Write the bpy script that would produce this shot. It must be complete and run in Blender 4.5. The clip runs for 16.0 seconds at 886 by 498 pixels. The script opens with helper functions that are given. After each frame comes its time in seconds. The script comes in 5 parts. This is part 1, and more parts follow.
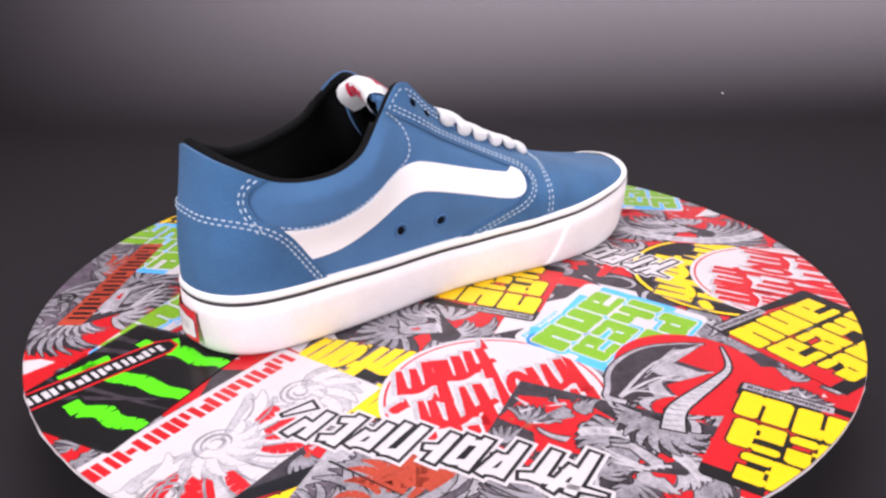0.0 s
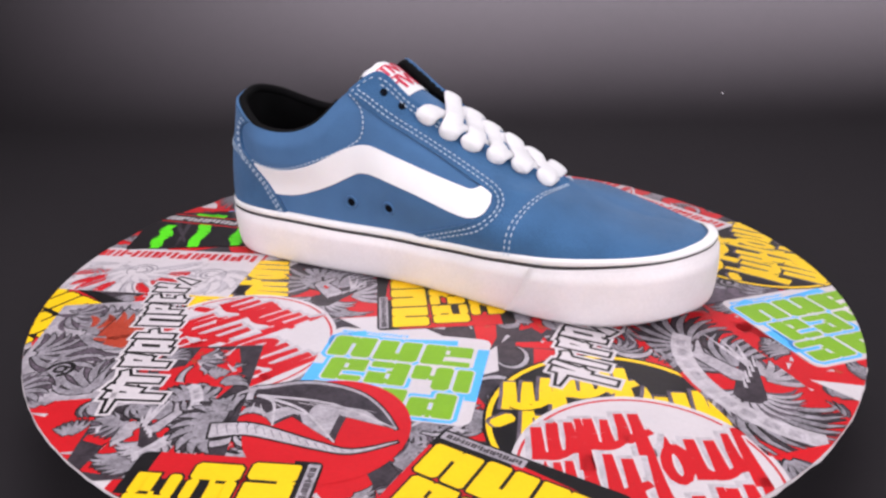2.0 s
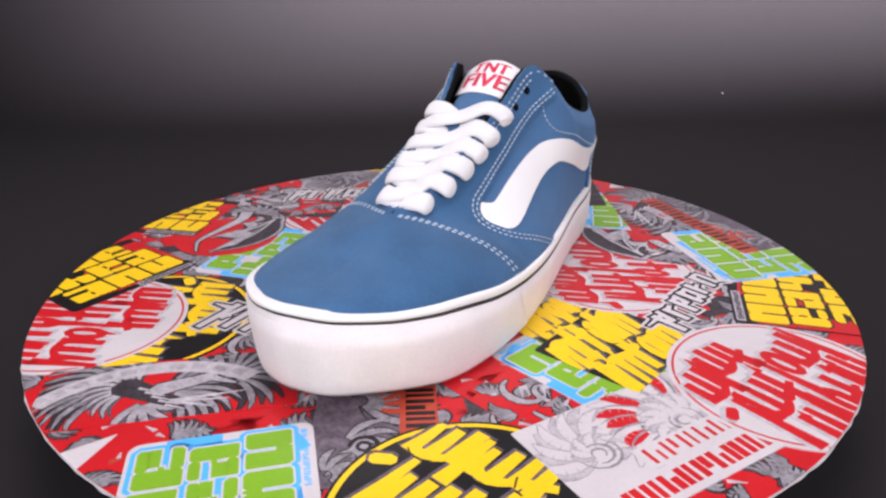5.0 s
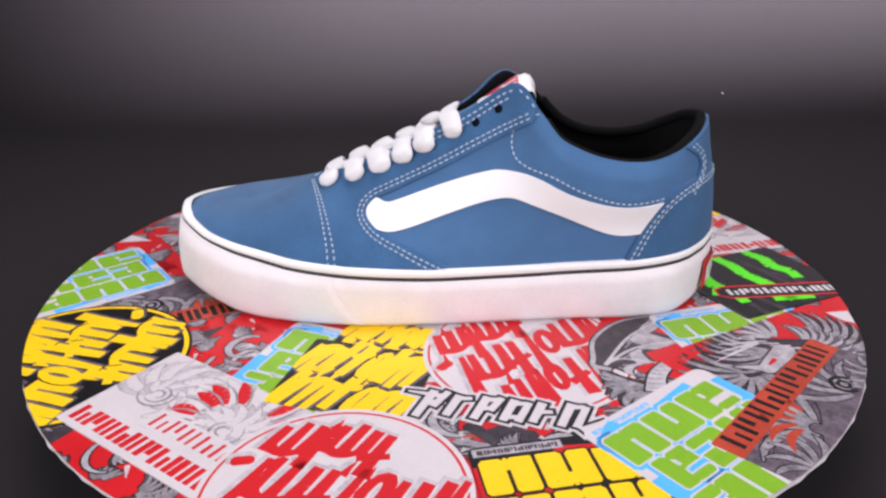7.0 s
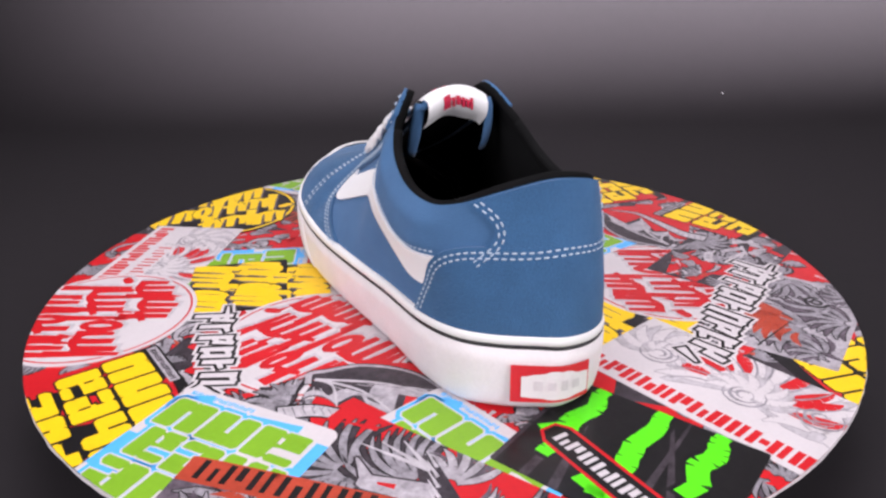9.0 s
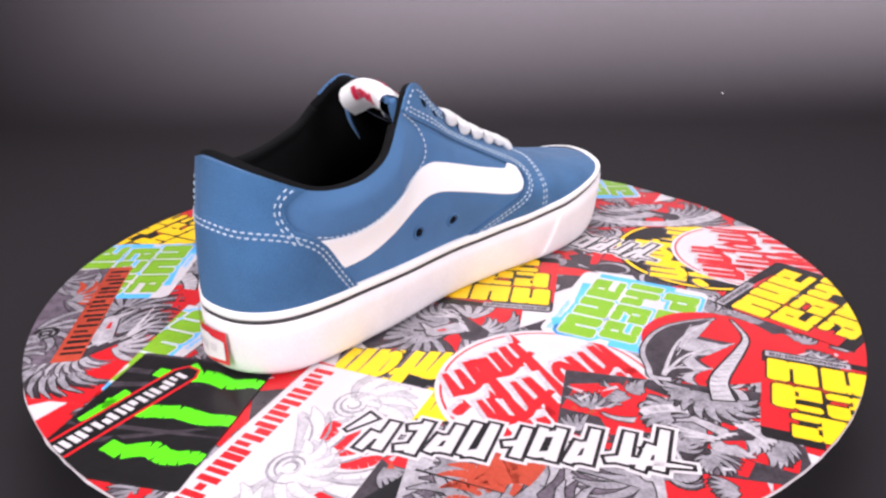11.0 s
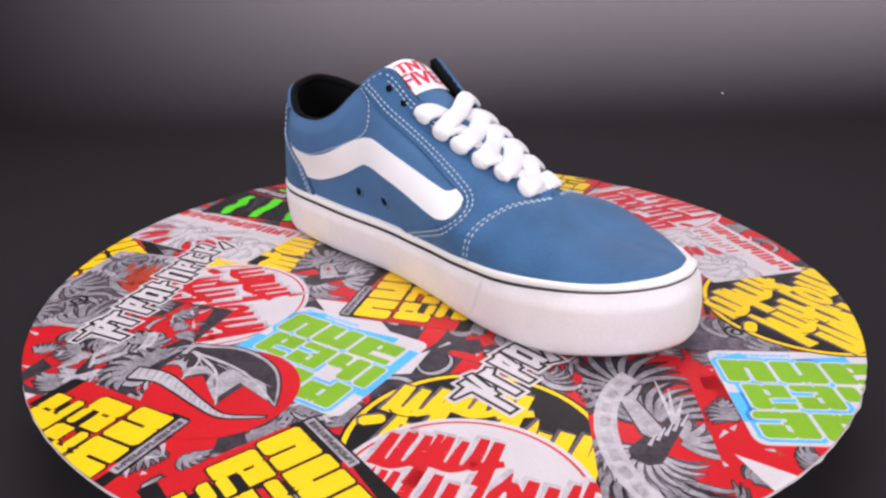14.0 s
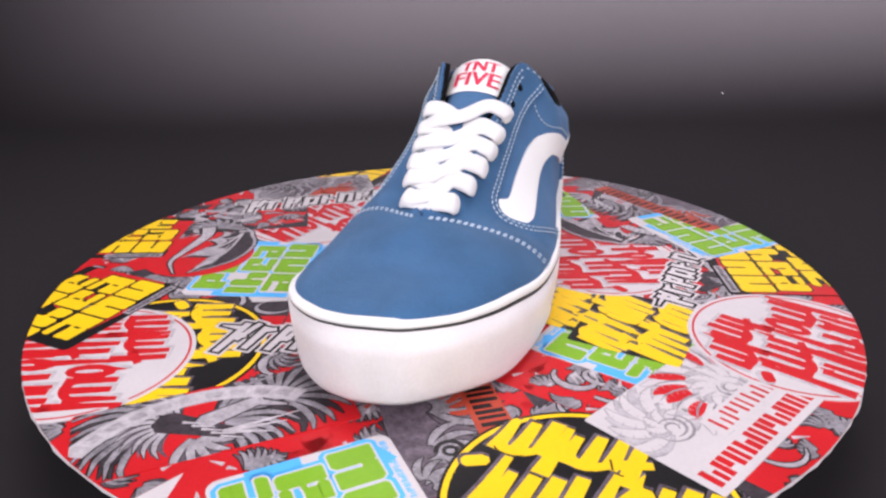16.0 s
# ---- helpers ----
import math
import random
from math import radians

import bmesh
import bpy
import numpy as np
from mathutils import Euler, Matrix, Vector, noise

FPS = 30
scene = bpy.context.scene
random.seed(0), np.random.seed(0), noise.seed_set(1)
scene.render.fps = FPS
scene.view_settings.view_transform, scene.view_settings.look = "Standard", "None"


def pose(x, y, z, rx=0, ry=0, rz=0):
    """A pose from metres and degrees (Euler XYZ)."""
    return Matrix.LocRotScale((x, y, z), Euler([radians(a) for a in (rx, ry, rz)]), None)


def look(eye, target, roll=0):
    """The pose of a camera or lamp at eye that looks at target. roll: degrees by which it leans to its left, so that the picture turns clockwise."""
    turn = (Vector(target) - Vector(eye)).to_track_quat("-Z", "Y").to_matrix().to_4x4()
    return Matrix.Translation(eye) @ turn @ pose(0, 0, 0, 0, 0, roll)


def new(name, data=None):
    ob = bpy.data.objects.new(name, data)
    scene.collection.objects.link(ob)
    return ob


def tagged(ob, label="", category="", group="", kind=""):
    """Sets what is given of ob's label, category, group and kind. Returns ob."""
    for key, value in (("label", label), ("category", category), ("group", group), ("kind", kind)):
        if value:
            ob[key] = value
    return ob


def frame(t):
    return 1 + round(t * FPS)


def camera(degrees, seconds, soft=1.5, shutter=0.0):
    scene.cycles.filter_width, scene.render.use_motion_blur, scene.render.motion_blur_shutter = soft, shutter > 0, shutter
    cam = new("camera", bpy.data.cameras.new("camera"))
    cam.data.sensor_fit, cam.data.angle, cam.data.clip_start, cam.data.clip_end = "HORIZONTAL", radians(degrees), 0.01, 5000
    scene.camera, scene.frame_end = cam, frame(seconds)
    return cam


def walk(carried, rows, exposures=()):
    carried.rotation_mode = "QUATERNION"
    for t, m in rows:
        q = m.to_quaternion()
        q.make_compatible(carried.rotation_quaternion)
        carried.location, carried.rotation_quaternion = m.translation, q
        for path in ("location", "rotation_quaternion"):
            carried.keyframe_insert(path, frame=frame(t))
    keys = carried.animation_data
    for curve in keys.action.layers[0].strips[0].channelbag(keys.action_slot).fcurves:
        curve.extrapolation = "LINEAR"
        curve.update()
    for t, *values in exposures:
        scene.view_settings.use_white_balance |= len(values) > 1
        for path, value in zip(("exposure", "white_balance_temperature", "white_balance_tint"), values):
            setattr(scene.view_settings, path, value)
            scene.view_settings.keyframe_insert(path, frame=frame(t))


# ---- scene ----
# ---- camera: it stands still before a turning display disc ----
cam = camera(63.4, 16.0, soft=2.5)
EYE = pose(0, 0, 0.1758, 90 - 22.93, 0.43, -0.16)
walk(cam, [(0.0, EYE), (16.0, EYE)],
     exposures=[(0, 0.84), (1, 0.84), (1.5, 0.68), (2, 0.48), (3, 0.46), (4, 0.40), (6.5, 0.42), (7.5, 0.40), (8.5, 0.42), (9, 0.60), (9.5, 0.78), (10, 0.95), (11.5, 0.95), (12.5, 0.80), (13.2, 0.58), (14, 0.50), (15, 0.38), (16, 0.52)])
AXIS_Y = 0.3798          # distance of the disc's axle from the camera
DISC_R = 0.2165
LINT = (0.4122, 1.0585, -0.0268)
# seconds and turn of the disc in degrees
TURNS = [(0, 0.35), (0.5, -15.54), (1, -31.15), (1.5, -46.84), (2, -62.25), (2.5, -77.50), (3, -93.21), (3.5, -108.78),
         (4, -124.38), (6.5, -206.07), (7, -221.82), (7.5, -237.66), (8, -253.59), (8.5, -269.04), (9, -284.95),
         (9.5, -300.98), (10, -316.93), (12.5, -396.46), (13.5, -427.27), (14, -443.04), (14.5, -458.76),
         (15, -474.34), (15.5, -489.82), (16, -505.27)]
SHOE_ON_DISC = pose(-0.0094, 0.0129, 0.0010, 0, 0, 36)


def disc_pose(turn):
    """The disc leans a little on its axle, so that it wobbles as it turns."""
    return pose(0, AXIS_Y, 0, 0, 0, turn) @ pose(0, 0, 0, -0.13, -0.25, 0)


# ---- light: a studio with soft boxes above and behind the camera ----
world = bpy.data.worlds.new("studio")
scene.world = world
world.use_nodes = True
wb = world.node_tree.nodes["Background"]
wb.inputs[0].default_value = (0.9, 0.92, 1.0, 1)
wb.inputs[1].default_value = 0.10


def soft_box(name, eye, target, sx, sy, power, colour):
    data = bpy.data.lights.new(name, "AREA")
    data.shape, data.size, data.size_y = "RECTANGLE", sx, sy
    data.energy, data.color = power, colour
    ob = new(name, data)
    ob.matrix_world = look(eye, target)
    return ob


top_light = soft_box("soft_box_top", (0.0, 0.58, 1.20), (0, 0.50, 0), 0.9, 0.9, 3.1, (1.0, 0.95, 1.0))
top_light.data.spread = radians(95)
soft_box("soft_box_left", (-0.80, -0.45, 0.55), (0, 0.38, 0.03), 0.6, 0.8, 9.6, (1.0, 0.95, 1.0))
soft_box("soft_box_right", (0.80, -0.45, 0.55), (0, 0.38, 0.03), 0.6, 0.8, 9.6, (1.0, 0.95, 1.0))
back_light = soft_box("soft_box_backdrop", (0.49, 0.55, 0.75), (0.45, 1.28, 0.40), 1.72, 0.12, 43.0, (1.0, 0.95, 0.99))
back_light.data.spread = radians(70)          # a grid keeps this light off the table


# ---- materials ----
def material(name, colour, rough=0.6, metal=0.0, vary=0.12, scale=60.0, fine=900.0, bump=0.15, spec=0.5, sheen=0.0,
             coat=0.0, dist=0.0006, tint=None):
    """A surface with variation of its colour at two scales and fine relief; scales in waves per metre."""
    m = bpy.data.materials.new(name)
    m.use_nodes = True
    nt = m.node_tree
    p = nt.nodes["Principled BSDF"]
    tc = nt.nodes.new("ShaderNodeTexCoord")
    n1, n2 = nt.nodes.new("ShaderNodeTexNoise"), nt.nodes.new("ShaderNodeTexNoise")
    n1.inputs["Scale"].default_value, n2.inputs["Scale"].default_value = scale, fine
    n1.inputs["Detail"].default_value, n2.inputs["Detail"].default_value = 4, 3
    for n in (n1, n2):
        nt.links.new(tc.outputs["Object"], n.inputs["Vector"])
    ramp = nt.nodes.new("ShaderNodeMix")
    ramp.data_type = "RGBA"
    dark = [c * (1 - vary) for c in colour]
    light = [min(1, c * (1 + vary)) for c in (tint or colour)]
    ramp.inputs[6].default_value, ramp.inputs[7].default_value = (*dark, 1), (*light, 1)
    add = nt.nodes.new("ShaderNodeMath")
    add.operation = "MULTIPLY_ADD"
    nt.links.new(n1.outputs["Fac"], add.inputs[0])
    add.inputs[1].default_value = 0.6
    half = nt.nodes.new("ShaderNodeMath")
    half.operation = "MULTIPLY"
    half.inputs[1].default_value = 0.4
    nt.links.new(n2.outputs["Fac"], half.inputs[0])
    nt.links.new(half.outputs[0], add.inputs[2])
    span = nt.nodes.new("ShaderNodeMapRange")
    span.inputs[1].default_value, span.inputs[2].default_value = 0.3, 0.7
    nt.links.new(add.outputs[0], span.inputs[0])
    nt.links.new(span.outputs[0], ramp.inputs[0])
    nt.links.new(ramp.outputs[2], p.inputs["Base Color"])
    b = nt.nodes.new("ShaderNodeBump")
    b.inputs["Strength"].default_value, b.inputs["Distance"].default_value = bump, dist
    nt.links.new(n2.outputs["Fac"], b.inputs["Height"])
    nt.links.new(b.outputs[0], p.inputs["Normal"])
    p.inputs["Roughness"].default_value, p.inputs["Metallic"].default_value = rough, metal
    p.inputs["Specular IOR Level"].default_value = spec
    p.inputs["Sheen Weight"].default_value = sheen
    p.inputs["Coat Weight"].default_value = coat
    return m


SUEDE = material("blue_suede", (0.042, 0.112, 0.236), 0.97, vary=0.26, scale=34, fine=1500, bump=0.8, spec=0.10, sheen=0.14)
NUBUCK = material("blue_nubuck", (0.056, 0.131, 0.268), 0.92, vary=0.11, scale=55, fine=1600, bump=0.4, spec=0.15, sheen=0.10)
WHITE_LEATHER = material("white_leather", (0.74, 0.73, 0.75), 0.55, vary=0.03, fine=1200, bump=0.15)
RUBBER = material("white_rubber", (0.70, 0.655, 0.675), 0.5, vary=0.075, scale=55, fine=700, bump=0.08)
RUBBER_TOP = material("white_rubber_tape", (0.76, 0.75, 0.76), 0.5, vary=0.02, fine=700, bump=0.06)
BLACK_LINE = material("black_rubber", (0.012, 0.012, 0.014), 0.6, vary=0.2)
LINING = material("black_lining", (0.0055, 0.0055, 0.006), 0.95, vary=0.3, fine=1600, bump=0.4, spec=0.08)
LACE = material("white_cotton", (0.68, 0.67, 0.69), 0.9, vary=0.04, scale=300, fine=2400, bump=0.5, spec=0.2)
THREAD = material("pale_thread", (0.38, 0.46, 0.57), 0.8, vary=0.1, spec=0.2)
RED_THREAD = material("red_print", (0.55, 0.015, 0.06), 0.7, vary=0.15)
LABEL_GREY = material("grey_rubber", (0.60, 0.55, 0.58), 0.5, vary=0.12, fine=700)
RED_RUBBER = material("red_rubber", (0.58, 0.02, 0.03), 0.5, vary=0.1)
# near-black colour that stands for the shade inside punched holes
HOLE_SHADE = material("hole_shade", (0.004, 0.005, 0.008), 0.9, vary=0.2, spec=0.05)
BACKDROP = material("black_backdrop", (0.0120, 0.0096, 0.0122), 0.85, vary=0.10, scale=3, fine=60, bump=0.02, spec=0.3)


# ---- building helpers ----
def part(name, bm, mat, parent=None, label="", smooth=True):
    me = bpy.data.meshes.new(name)
    bm.normal_update()
    bm.to_mesh(me)
    bm.free()
    me.materials.append(mat)
    if smooth:
        me.polygons.foreach_set("use_smooth", [True] * len(me.polygons))
        if name in ("side_stripe", "lace_stay", "heel_counter", "heel_tab", "toe_cap"):          # cut edges of leather
            me.set_sharp_from_angle(angle=radians(52))
    ob = new(name, me)
    if parent is not None:
        ob.parent = parent
    if label:
        ob["label"] = label
    if name == "stitching":
        ob["kind"] = "stuff"
    return ob


def sheet(bm, grid, closed_u=False, flip=False):
    """Quads over a grid of points (rows of equal length)."""
    vs = [[bm.verts.new(p) for p in row] for row in grid]
    n = len(vs)
    for i in range(n if closed_u else n - 1):
        a, b = vs[i], vs[(i + 1) % n]
        for j in range(len(a) - 1):
            q = (a[j], b[j], b[j + 1], a[j + 1])
            bm.faces.new(q[::-1] if flip else q)
    return vs


def spline(points, n, closed=False, tension=0.5):
    """Points along a smooth curve through the given ones, n for each span."""
    P = np.array(points, float)
    k = len(P)
    out = []
    for i in range(k if closed else k - 1):
        if closed:
            a, b, c, d = P[i - 1], P[i], P[(i + 1) % k], P[(i + 2) % k]
        else:
            a, b, c, d = P[max(i - 1, 0)], P[i], P[i + 1], P[min(i + 2, k - 1)]
        m0, m1 = (c - a) * tension, (d - b) * tension
        for s in np.arange(n) / n:
            out.append((2 * s**3 - 3 * s * s + 1) * b + (s**3 - 2 * s * s + s) * m0 + (3 * s * s - 2 * s**3) * c + (s**3 - s * s) * m1)
    if not closed:
        out.append(P[-1])
    return np.array(out)


def even(points, n):
    """n points at even steps along a line."""
    P = np.array(points, float)
    d = np.concatenate([[0], np.cumsum(np.linalg.norm(np.diff(P, axis=0), axis=1))])
    s = np.linspace(0, d[-1], n)
    return np.stack([np.interp(s, d, P[:, k]) for k in range(P.shape[1])], 1)


def smoothstep(a, b, x):
    t = np.clip((x - a) / (b - a), 0, 1)
    return t * t * (3 - 2 * t)


# ---- the studio: one dark sweep of backdrop ----
def build_backdrop():
    bm = bmesh.new()
    prof = [(-3.0, -0.05), (0.93, -0.05)]
    for a in np.linspace(0, 90, 16)[1:]:
        prof.append((0.93 + 0.38 * math.sin(math.radians(a)), -0.05 + 0.38 * (1 - math.cos(math.radians(a)))))
    prof += [(1.31, 3.2)]
    grid = [[(x, y, z) for y, z in prof] for x in np.linspace(-3.5, 3.5, 9)]
    sheet(bm, grid)
    ob = part("backdrop", bm, BACKDROP)
    tagged(ob, "dark charcoal seamless studio backdrop sweeping up from the table", "backdrop", kind="structure")
    bm = bmesh.new()
    sheet(bm, [[(x, y, z) for y, z in ((-3.0, -0.05), (-3.0, 3.2), (1.31, 3.2))] for x in (-3.5, 3.5)], flip=True)
    for x, f in ((-3.5, False), (3.5, True)):
        sheet(bm, [[(x, y, z) for y in (-3.0, 1.31)] for z in (-0.05, 3.2)], flip=f)
    ob = part("wall_studio", bm, BACKDROP, smooth=False)
    tagged(ob, "dark plain studio wall and ceiling behind the camera", "wall", kind="structure")

    # a fleck of lint on the backdrop
    bm = bmesh.new()
    bmesh.ops.create_icosphere(bm, subdivisions=2, radius=0.0013)
    for v in bm.verts:
        v.co *= 1 + 0.3 * math.sin(v.co.x * 4000 + v.co.z * 2500)
    lint = part("lint", bm, LACE)
    lint.matrix_world = pose(*LINT)
    tagged(lint, "tiny white fleck of lint on the dark backdrop", "lint")


build_backdrop()


# ---- the shoe: a left shoe, toe towards +x, sole on z = 0 ----
# each row: foot of the upper in plan (x, y), then the top edge (x, y, z), in millimetres, from the toe round the outer side to the heel
OUTER = [(145.5, 0, 108, -3, 45.6), (141, 18, 104, -3, 46.4), (128, 33, 98, -3, 47.8), (108, 44, 90, -3, 50.2),
         (85, 50.5, 81, -3.5, 54.2), (64, 52, 74, -3.5, 56.8), (43, 52.5, 68, -3.5, 59.0), (31, 52, 56, 2.5, 64.5),
         (15, 50.5, 33, 7, 75.0), (-2, 47.5, 10, 9.5, 86.0), (-22, 43.5, -14, 12, 99.5), (-36, 41, -38.5, 15, 114.5),
         (-50, 38, -51, 24.5, 103.0), (-62, 36.5, -61, 28.5, 91.5), (-77, 35.5, -76, 30, 84.7), (-93, 34, -90, 29, 81.6),
         (-108, 30.5, -104, 26, 81.5), (-122, 23, -117, 20.5, 85.5)]
INNER = [(-135, 9, -128, 9, 92), (-143.5, -10, -133, -8, 96), (-138, -26, -128.5, -27, 92.5), (-127, -35, -118, -36, 86.5),
         (-112, -39, -107, -40.5, 81.5), (-95, -40, -93, -42, 79.5), (-78, -40, -78, -42, 80.8), (-62, -39.5, -64, -40, 87),
         (-48, -38, -49, -33.5, 102), (-34, -37.5, -32, -26, 114.0), (-20, -38, -14, -22.5, 100), (0, -40.5, 10, -19, 86.2),
         (18, -43, 33, -15.5, 75.0), (36, -46, 56, -10, 64.5), (48, -47.5, 68, -3.5, 59.0), (64, -48.5, 74, -3.5, 56.8),
         (85, -48.5, 81, -3.5, 54.2), (108, -44.5, 90, -3, 50.2), (128, -35, 98, -3, 47.8), (141, -18, 104, -3, 46.4)]
SUB = 8
ROWS = np.array(OUTER + INNER, float) / 1000
NROW = len(ROWS)
SEAM_OUT, THROAT_OUT, STAY_OUT, CORNER_OUT = 6, 7, 11, 12
HEEL = len(OUTER) + 1
CORNER_IN, STAY_IN, THROAT_IN, SEAM_IN = len(OUTER) + 8, len(OUTER) + 9, len(OUTER) + 13, len(OUTER) + 14


def fox_top(x, y):
    """Height of the sole's upper edge along the shoe; lower on the outer side of the toe and the inner side of the heel."""
    z = np.interp(x, [-0.146, -0.10, -0.05, 0.0, 0.04, 0.07, 0.10, 0.125, 0.15],
                  [0.0360, 0.0330, 0.0312, 0.0308, 0.0325, 0.0350, 0.0388, 0.0424, 0.0455])
    z = z - 0.0032 * smoothstep(0.075, 0.125, x) * smoothstep(-0.015, 0.030, y)
    z = z - 0.0010 * smoothstep(0.100, 0.140, x) * smoothstep(0.010, -0.020, y)
    return z - 0.0026 * smoothstep(-0.075, -0.140, x) * smoothstep(0.005, -0.030, y)


def wall_lean(x, y):
    """How far the sole's wall leans in at its upper edge: in at the outer side of the toe, out at the inner side."""
    lean = 0.0056 * smoothstep(0.055, 0.110, x) * smoothstep(-0.012, 0.028, y) + 0.0018 * smoothstep(0.120, 0.145, x)
    return lean - 0.0022 * smoothstep(0.045, 0.095, x) * smoothstep(0.0, -0.030, y)


def fox_bottom(x):
    """The sole lifts a little at the toe and the heel."""
    return 0.0075 * smoothstep(0.085, 0.149, x) + 0.0015 * smoothstep(-0.12, -0.146, x)


# plan of the sole, in millimetres, from the toe round the outer side to the heel and back along the inner side
SOLE = [(147, 0), (143, 17), (129.5, 30.5), (113.5, 41), (96.5, 48.3), (66, 54), (28, 54.5), (-12, 49), (-61, 39.5), (-100, 34),
        (-122, 26), (-135, 13), (-143, -1), (-146, -11), (-142, -26), (-131, -38), (-111, -44), (-72, -45), (-20, -42),
        (15, -44.5), (42, -48.5), (72, -51), (98, -48.8), (115, -44.6), (130, -35.8), (141.5, -22.5), (146, -11)]


def sole_ring(inset, height, n=6, below=None):
    """A ring of points round the sole: inset in metres; height: 0 at the ground, 1 at the upper edge."""
    P = spline(np.array(SOLE, float) / 1000, n, closed=True)
    t = np.roll(P, -1, 0) - np.roll(P, 1, 0)
    t = t / np.linalg.norm(t, axis=1, keepdims=True)
    top = fox_top(P[:, 0], P[:, 1])
    z = fox_bottom(P[:, 0]) * (1 - height) + top * height
    if below is not None:          # metres below the upper edge
        z = top - below * (1 - 0.42 * smoothstep(0.07, 0.14, P[:, 0]))
    rise = np.clip(z / top, 0, 1)**2
    Q = P + np.stack([-t[:, 1], t[:, 0]], 1) * (inset + wall_lean(P[:, 0], P[:, 1]) * rise)[:, None]
    return np.column_stack([Q, z])


EDGE = spline(ROWS, SUB, closed=True, tension=0.45)
FOOT = sole_ring(0.0026, 1.0, 80)[:, :2]
for row in EDGE:          # the upper springs from just inside the sole's edge
    row[:2] = FOOT[np.argmin(np.linalg.norm(FOOT - row[:2], axis=1))]
for _ in range(2):
    EDGE[:, :2] = EDGE[:, :2] * 0.5 + (np.roll(EDGE[:, :2], 1, 0) + np.roll(EDGE[:, :2], -1, 0)) * 0.25
NU = len(EDGE)
NV = 28


def upper_grid():
    G = np.zeros((NU, NV + 1, 3))
    for i, (bx, by, tx, ty, tz) in enumerate(EDGE):
        B = np.array([bx, by, fox_top(bx, by) - 0.004])
        T = np.array([tx, ty, tz])
        d = B - T
        dz = T[2] - B[2]
        flat = smoothstep(0.050, 0.080, tx)          # over the toe the sheet closes along a ridge
        back = smoothstep(-0.045, -0.065, tx)
        up = 0.50 * (1 - flat) + 0.68 * flat
        mid = smoothstep(-0.060, -0.020, tx) * (1 - flat)          # the middle of the shoe swells to the inner side
        full = mid if by < 0 else -mid
        up += 0.10 * full
        P1 = B + np.array([0, 0, up * dz]) - np.array([d[0], d[1], 0]) * (0.02 * (1 - flat))
        P2 = T + np.array([d[0], d[1], 0]) * ((0.42 + 0.15 * full) * (1 - flat) * (1 - back) + 0.24 * back + 0.48 * flat)
        P2[2] = T[2] - dz * (0.30 * (1 - flat) * (1 - back) + 0.32 * back + flat * (0.02 + 0.22 * smoothstep(0.088, 0.108, tx)))
        for j in range(NV + 1):
            v = j / NV
            p = (1 - v)**3 * B + 3 * v * (1 - v)**2 * P1 + 3 * v * v * (1 - v) * P2 + v**3 * T
            G[i, j] = p
    # padded collar
    N = grid_normals(G)
    x, v = G[:, :, 0], np.linspace(0, 1, NV + 1)[None, :]
    pad = smoothstep(-0.030, -0.060, x) * smoothstep(-0.128, -0.095, x) * smoothstep(0.25, 0.65, v) * smoothstep(1.10, 0.80, v)
    heel = smoothstep(-0.108, -0.126, x) * smoothstep(0.05, 0.75, v) * smoothstep(1.12, 0.88, v)
    swell = smoothstep(-0.055, -0.015, x) * smoothstep(0.085, 0.045, x) * smoothstep(0.0, 0.30, v) * smoothstep(0.95, 0.60, v)
    swell = swell * np.where(G[:, :, 1] < 0, 0.0058, -0.0016)
    return G + N * (np.where(G[:, :, 1] < 0, 0.0052, 0.0064) * pad + 0.0006 * heel + swell)[:, :, None]


def grid_normals(G):
    du = np.roll(G, -1, 0) - np.roll(G, 1, 0)
    dv = np.gradient(G, axis=1)
    N = np.cross(du, dv)
    ln = np.linalg.norm(N, axis=2, keepdims=True)
    N = N / np.maximum(ln, 1e-12)
    ridge = EDGE[:, 2] > 0.0688
    N[ridge, -1] = np.array([0.17, 0, 0.985])
    return N


UP = upper_grid()
UPN = grid_normals(UP)


def at(u, v, lift=0.0):
    """A point of the upper at row u (in rows of the table) and height v, lifted off by some metres."""
    a = (u * SUB) % NU
    i = int(a)
    f = a - i
    b = min(max(v, 0), 1) * NV
    j = min(int(b), NV - 1)
    g = b - j
    k = (i + 1) % NU
    w = ((1 - f) * (1 - g), f * (1 - g), (1 - f) * g, f * g)
    p = w[0] * UP[i, j] + w[1] * UP[k, j] + w[2] * UP[i, j + 1] + w[3] * UP[k, j + 1]
    n = w[0] * UPN[i, j] + w[1] * UPN[k, j] + w[2] * UPN[i, j + 1] + w[3] * UPN[k, j + 1]
    n = n / max(np.linalg.norm(n), 1e-9)
    return p + lift * n, n


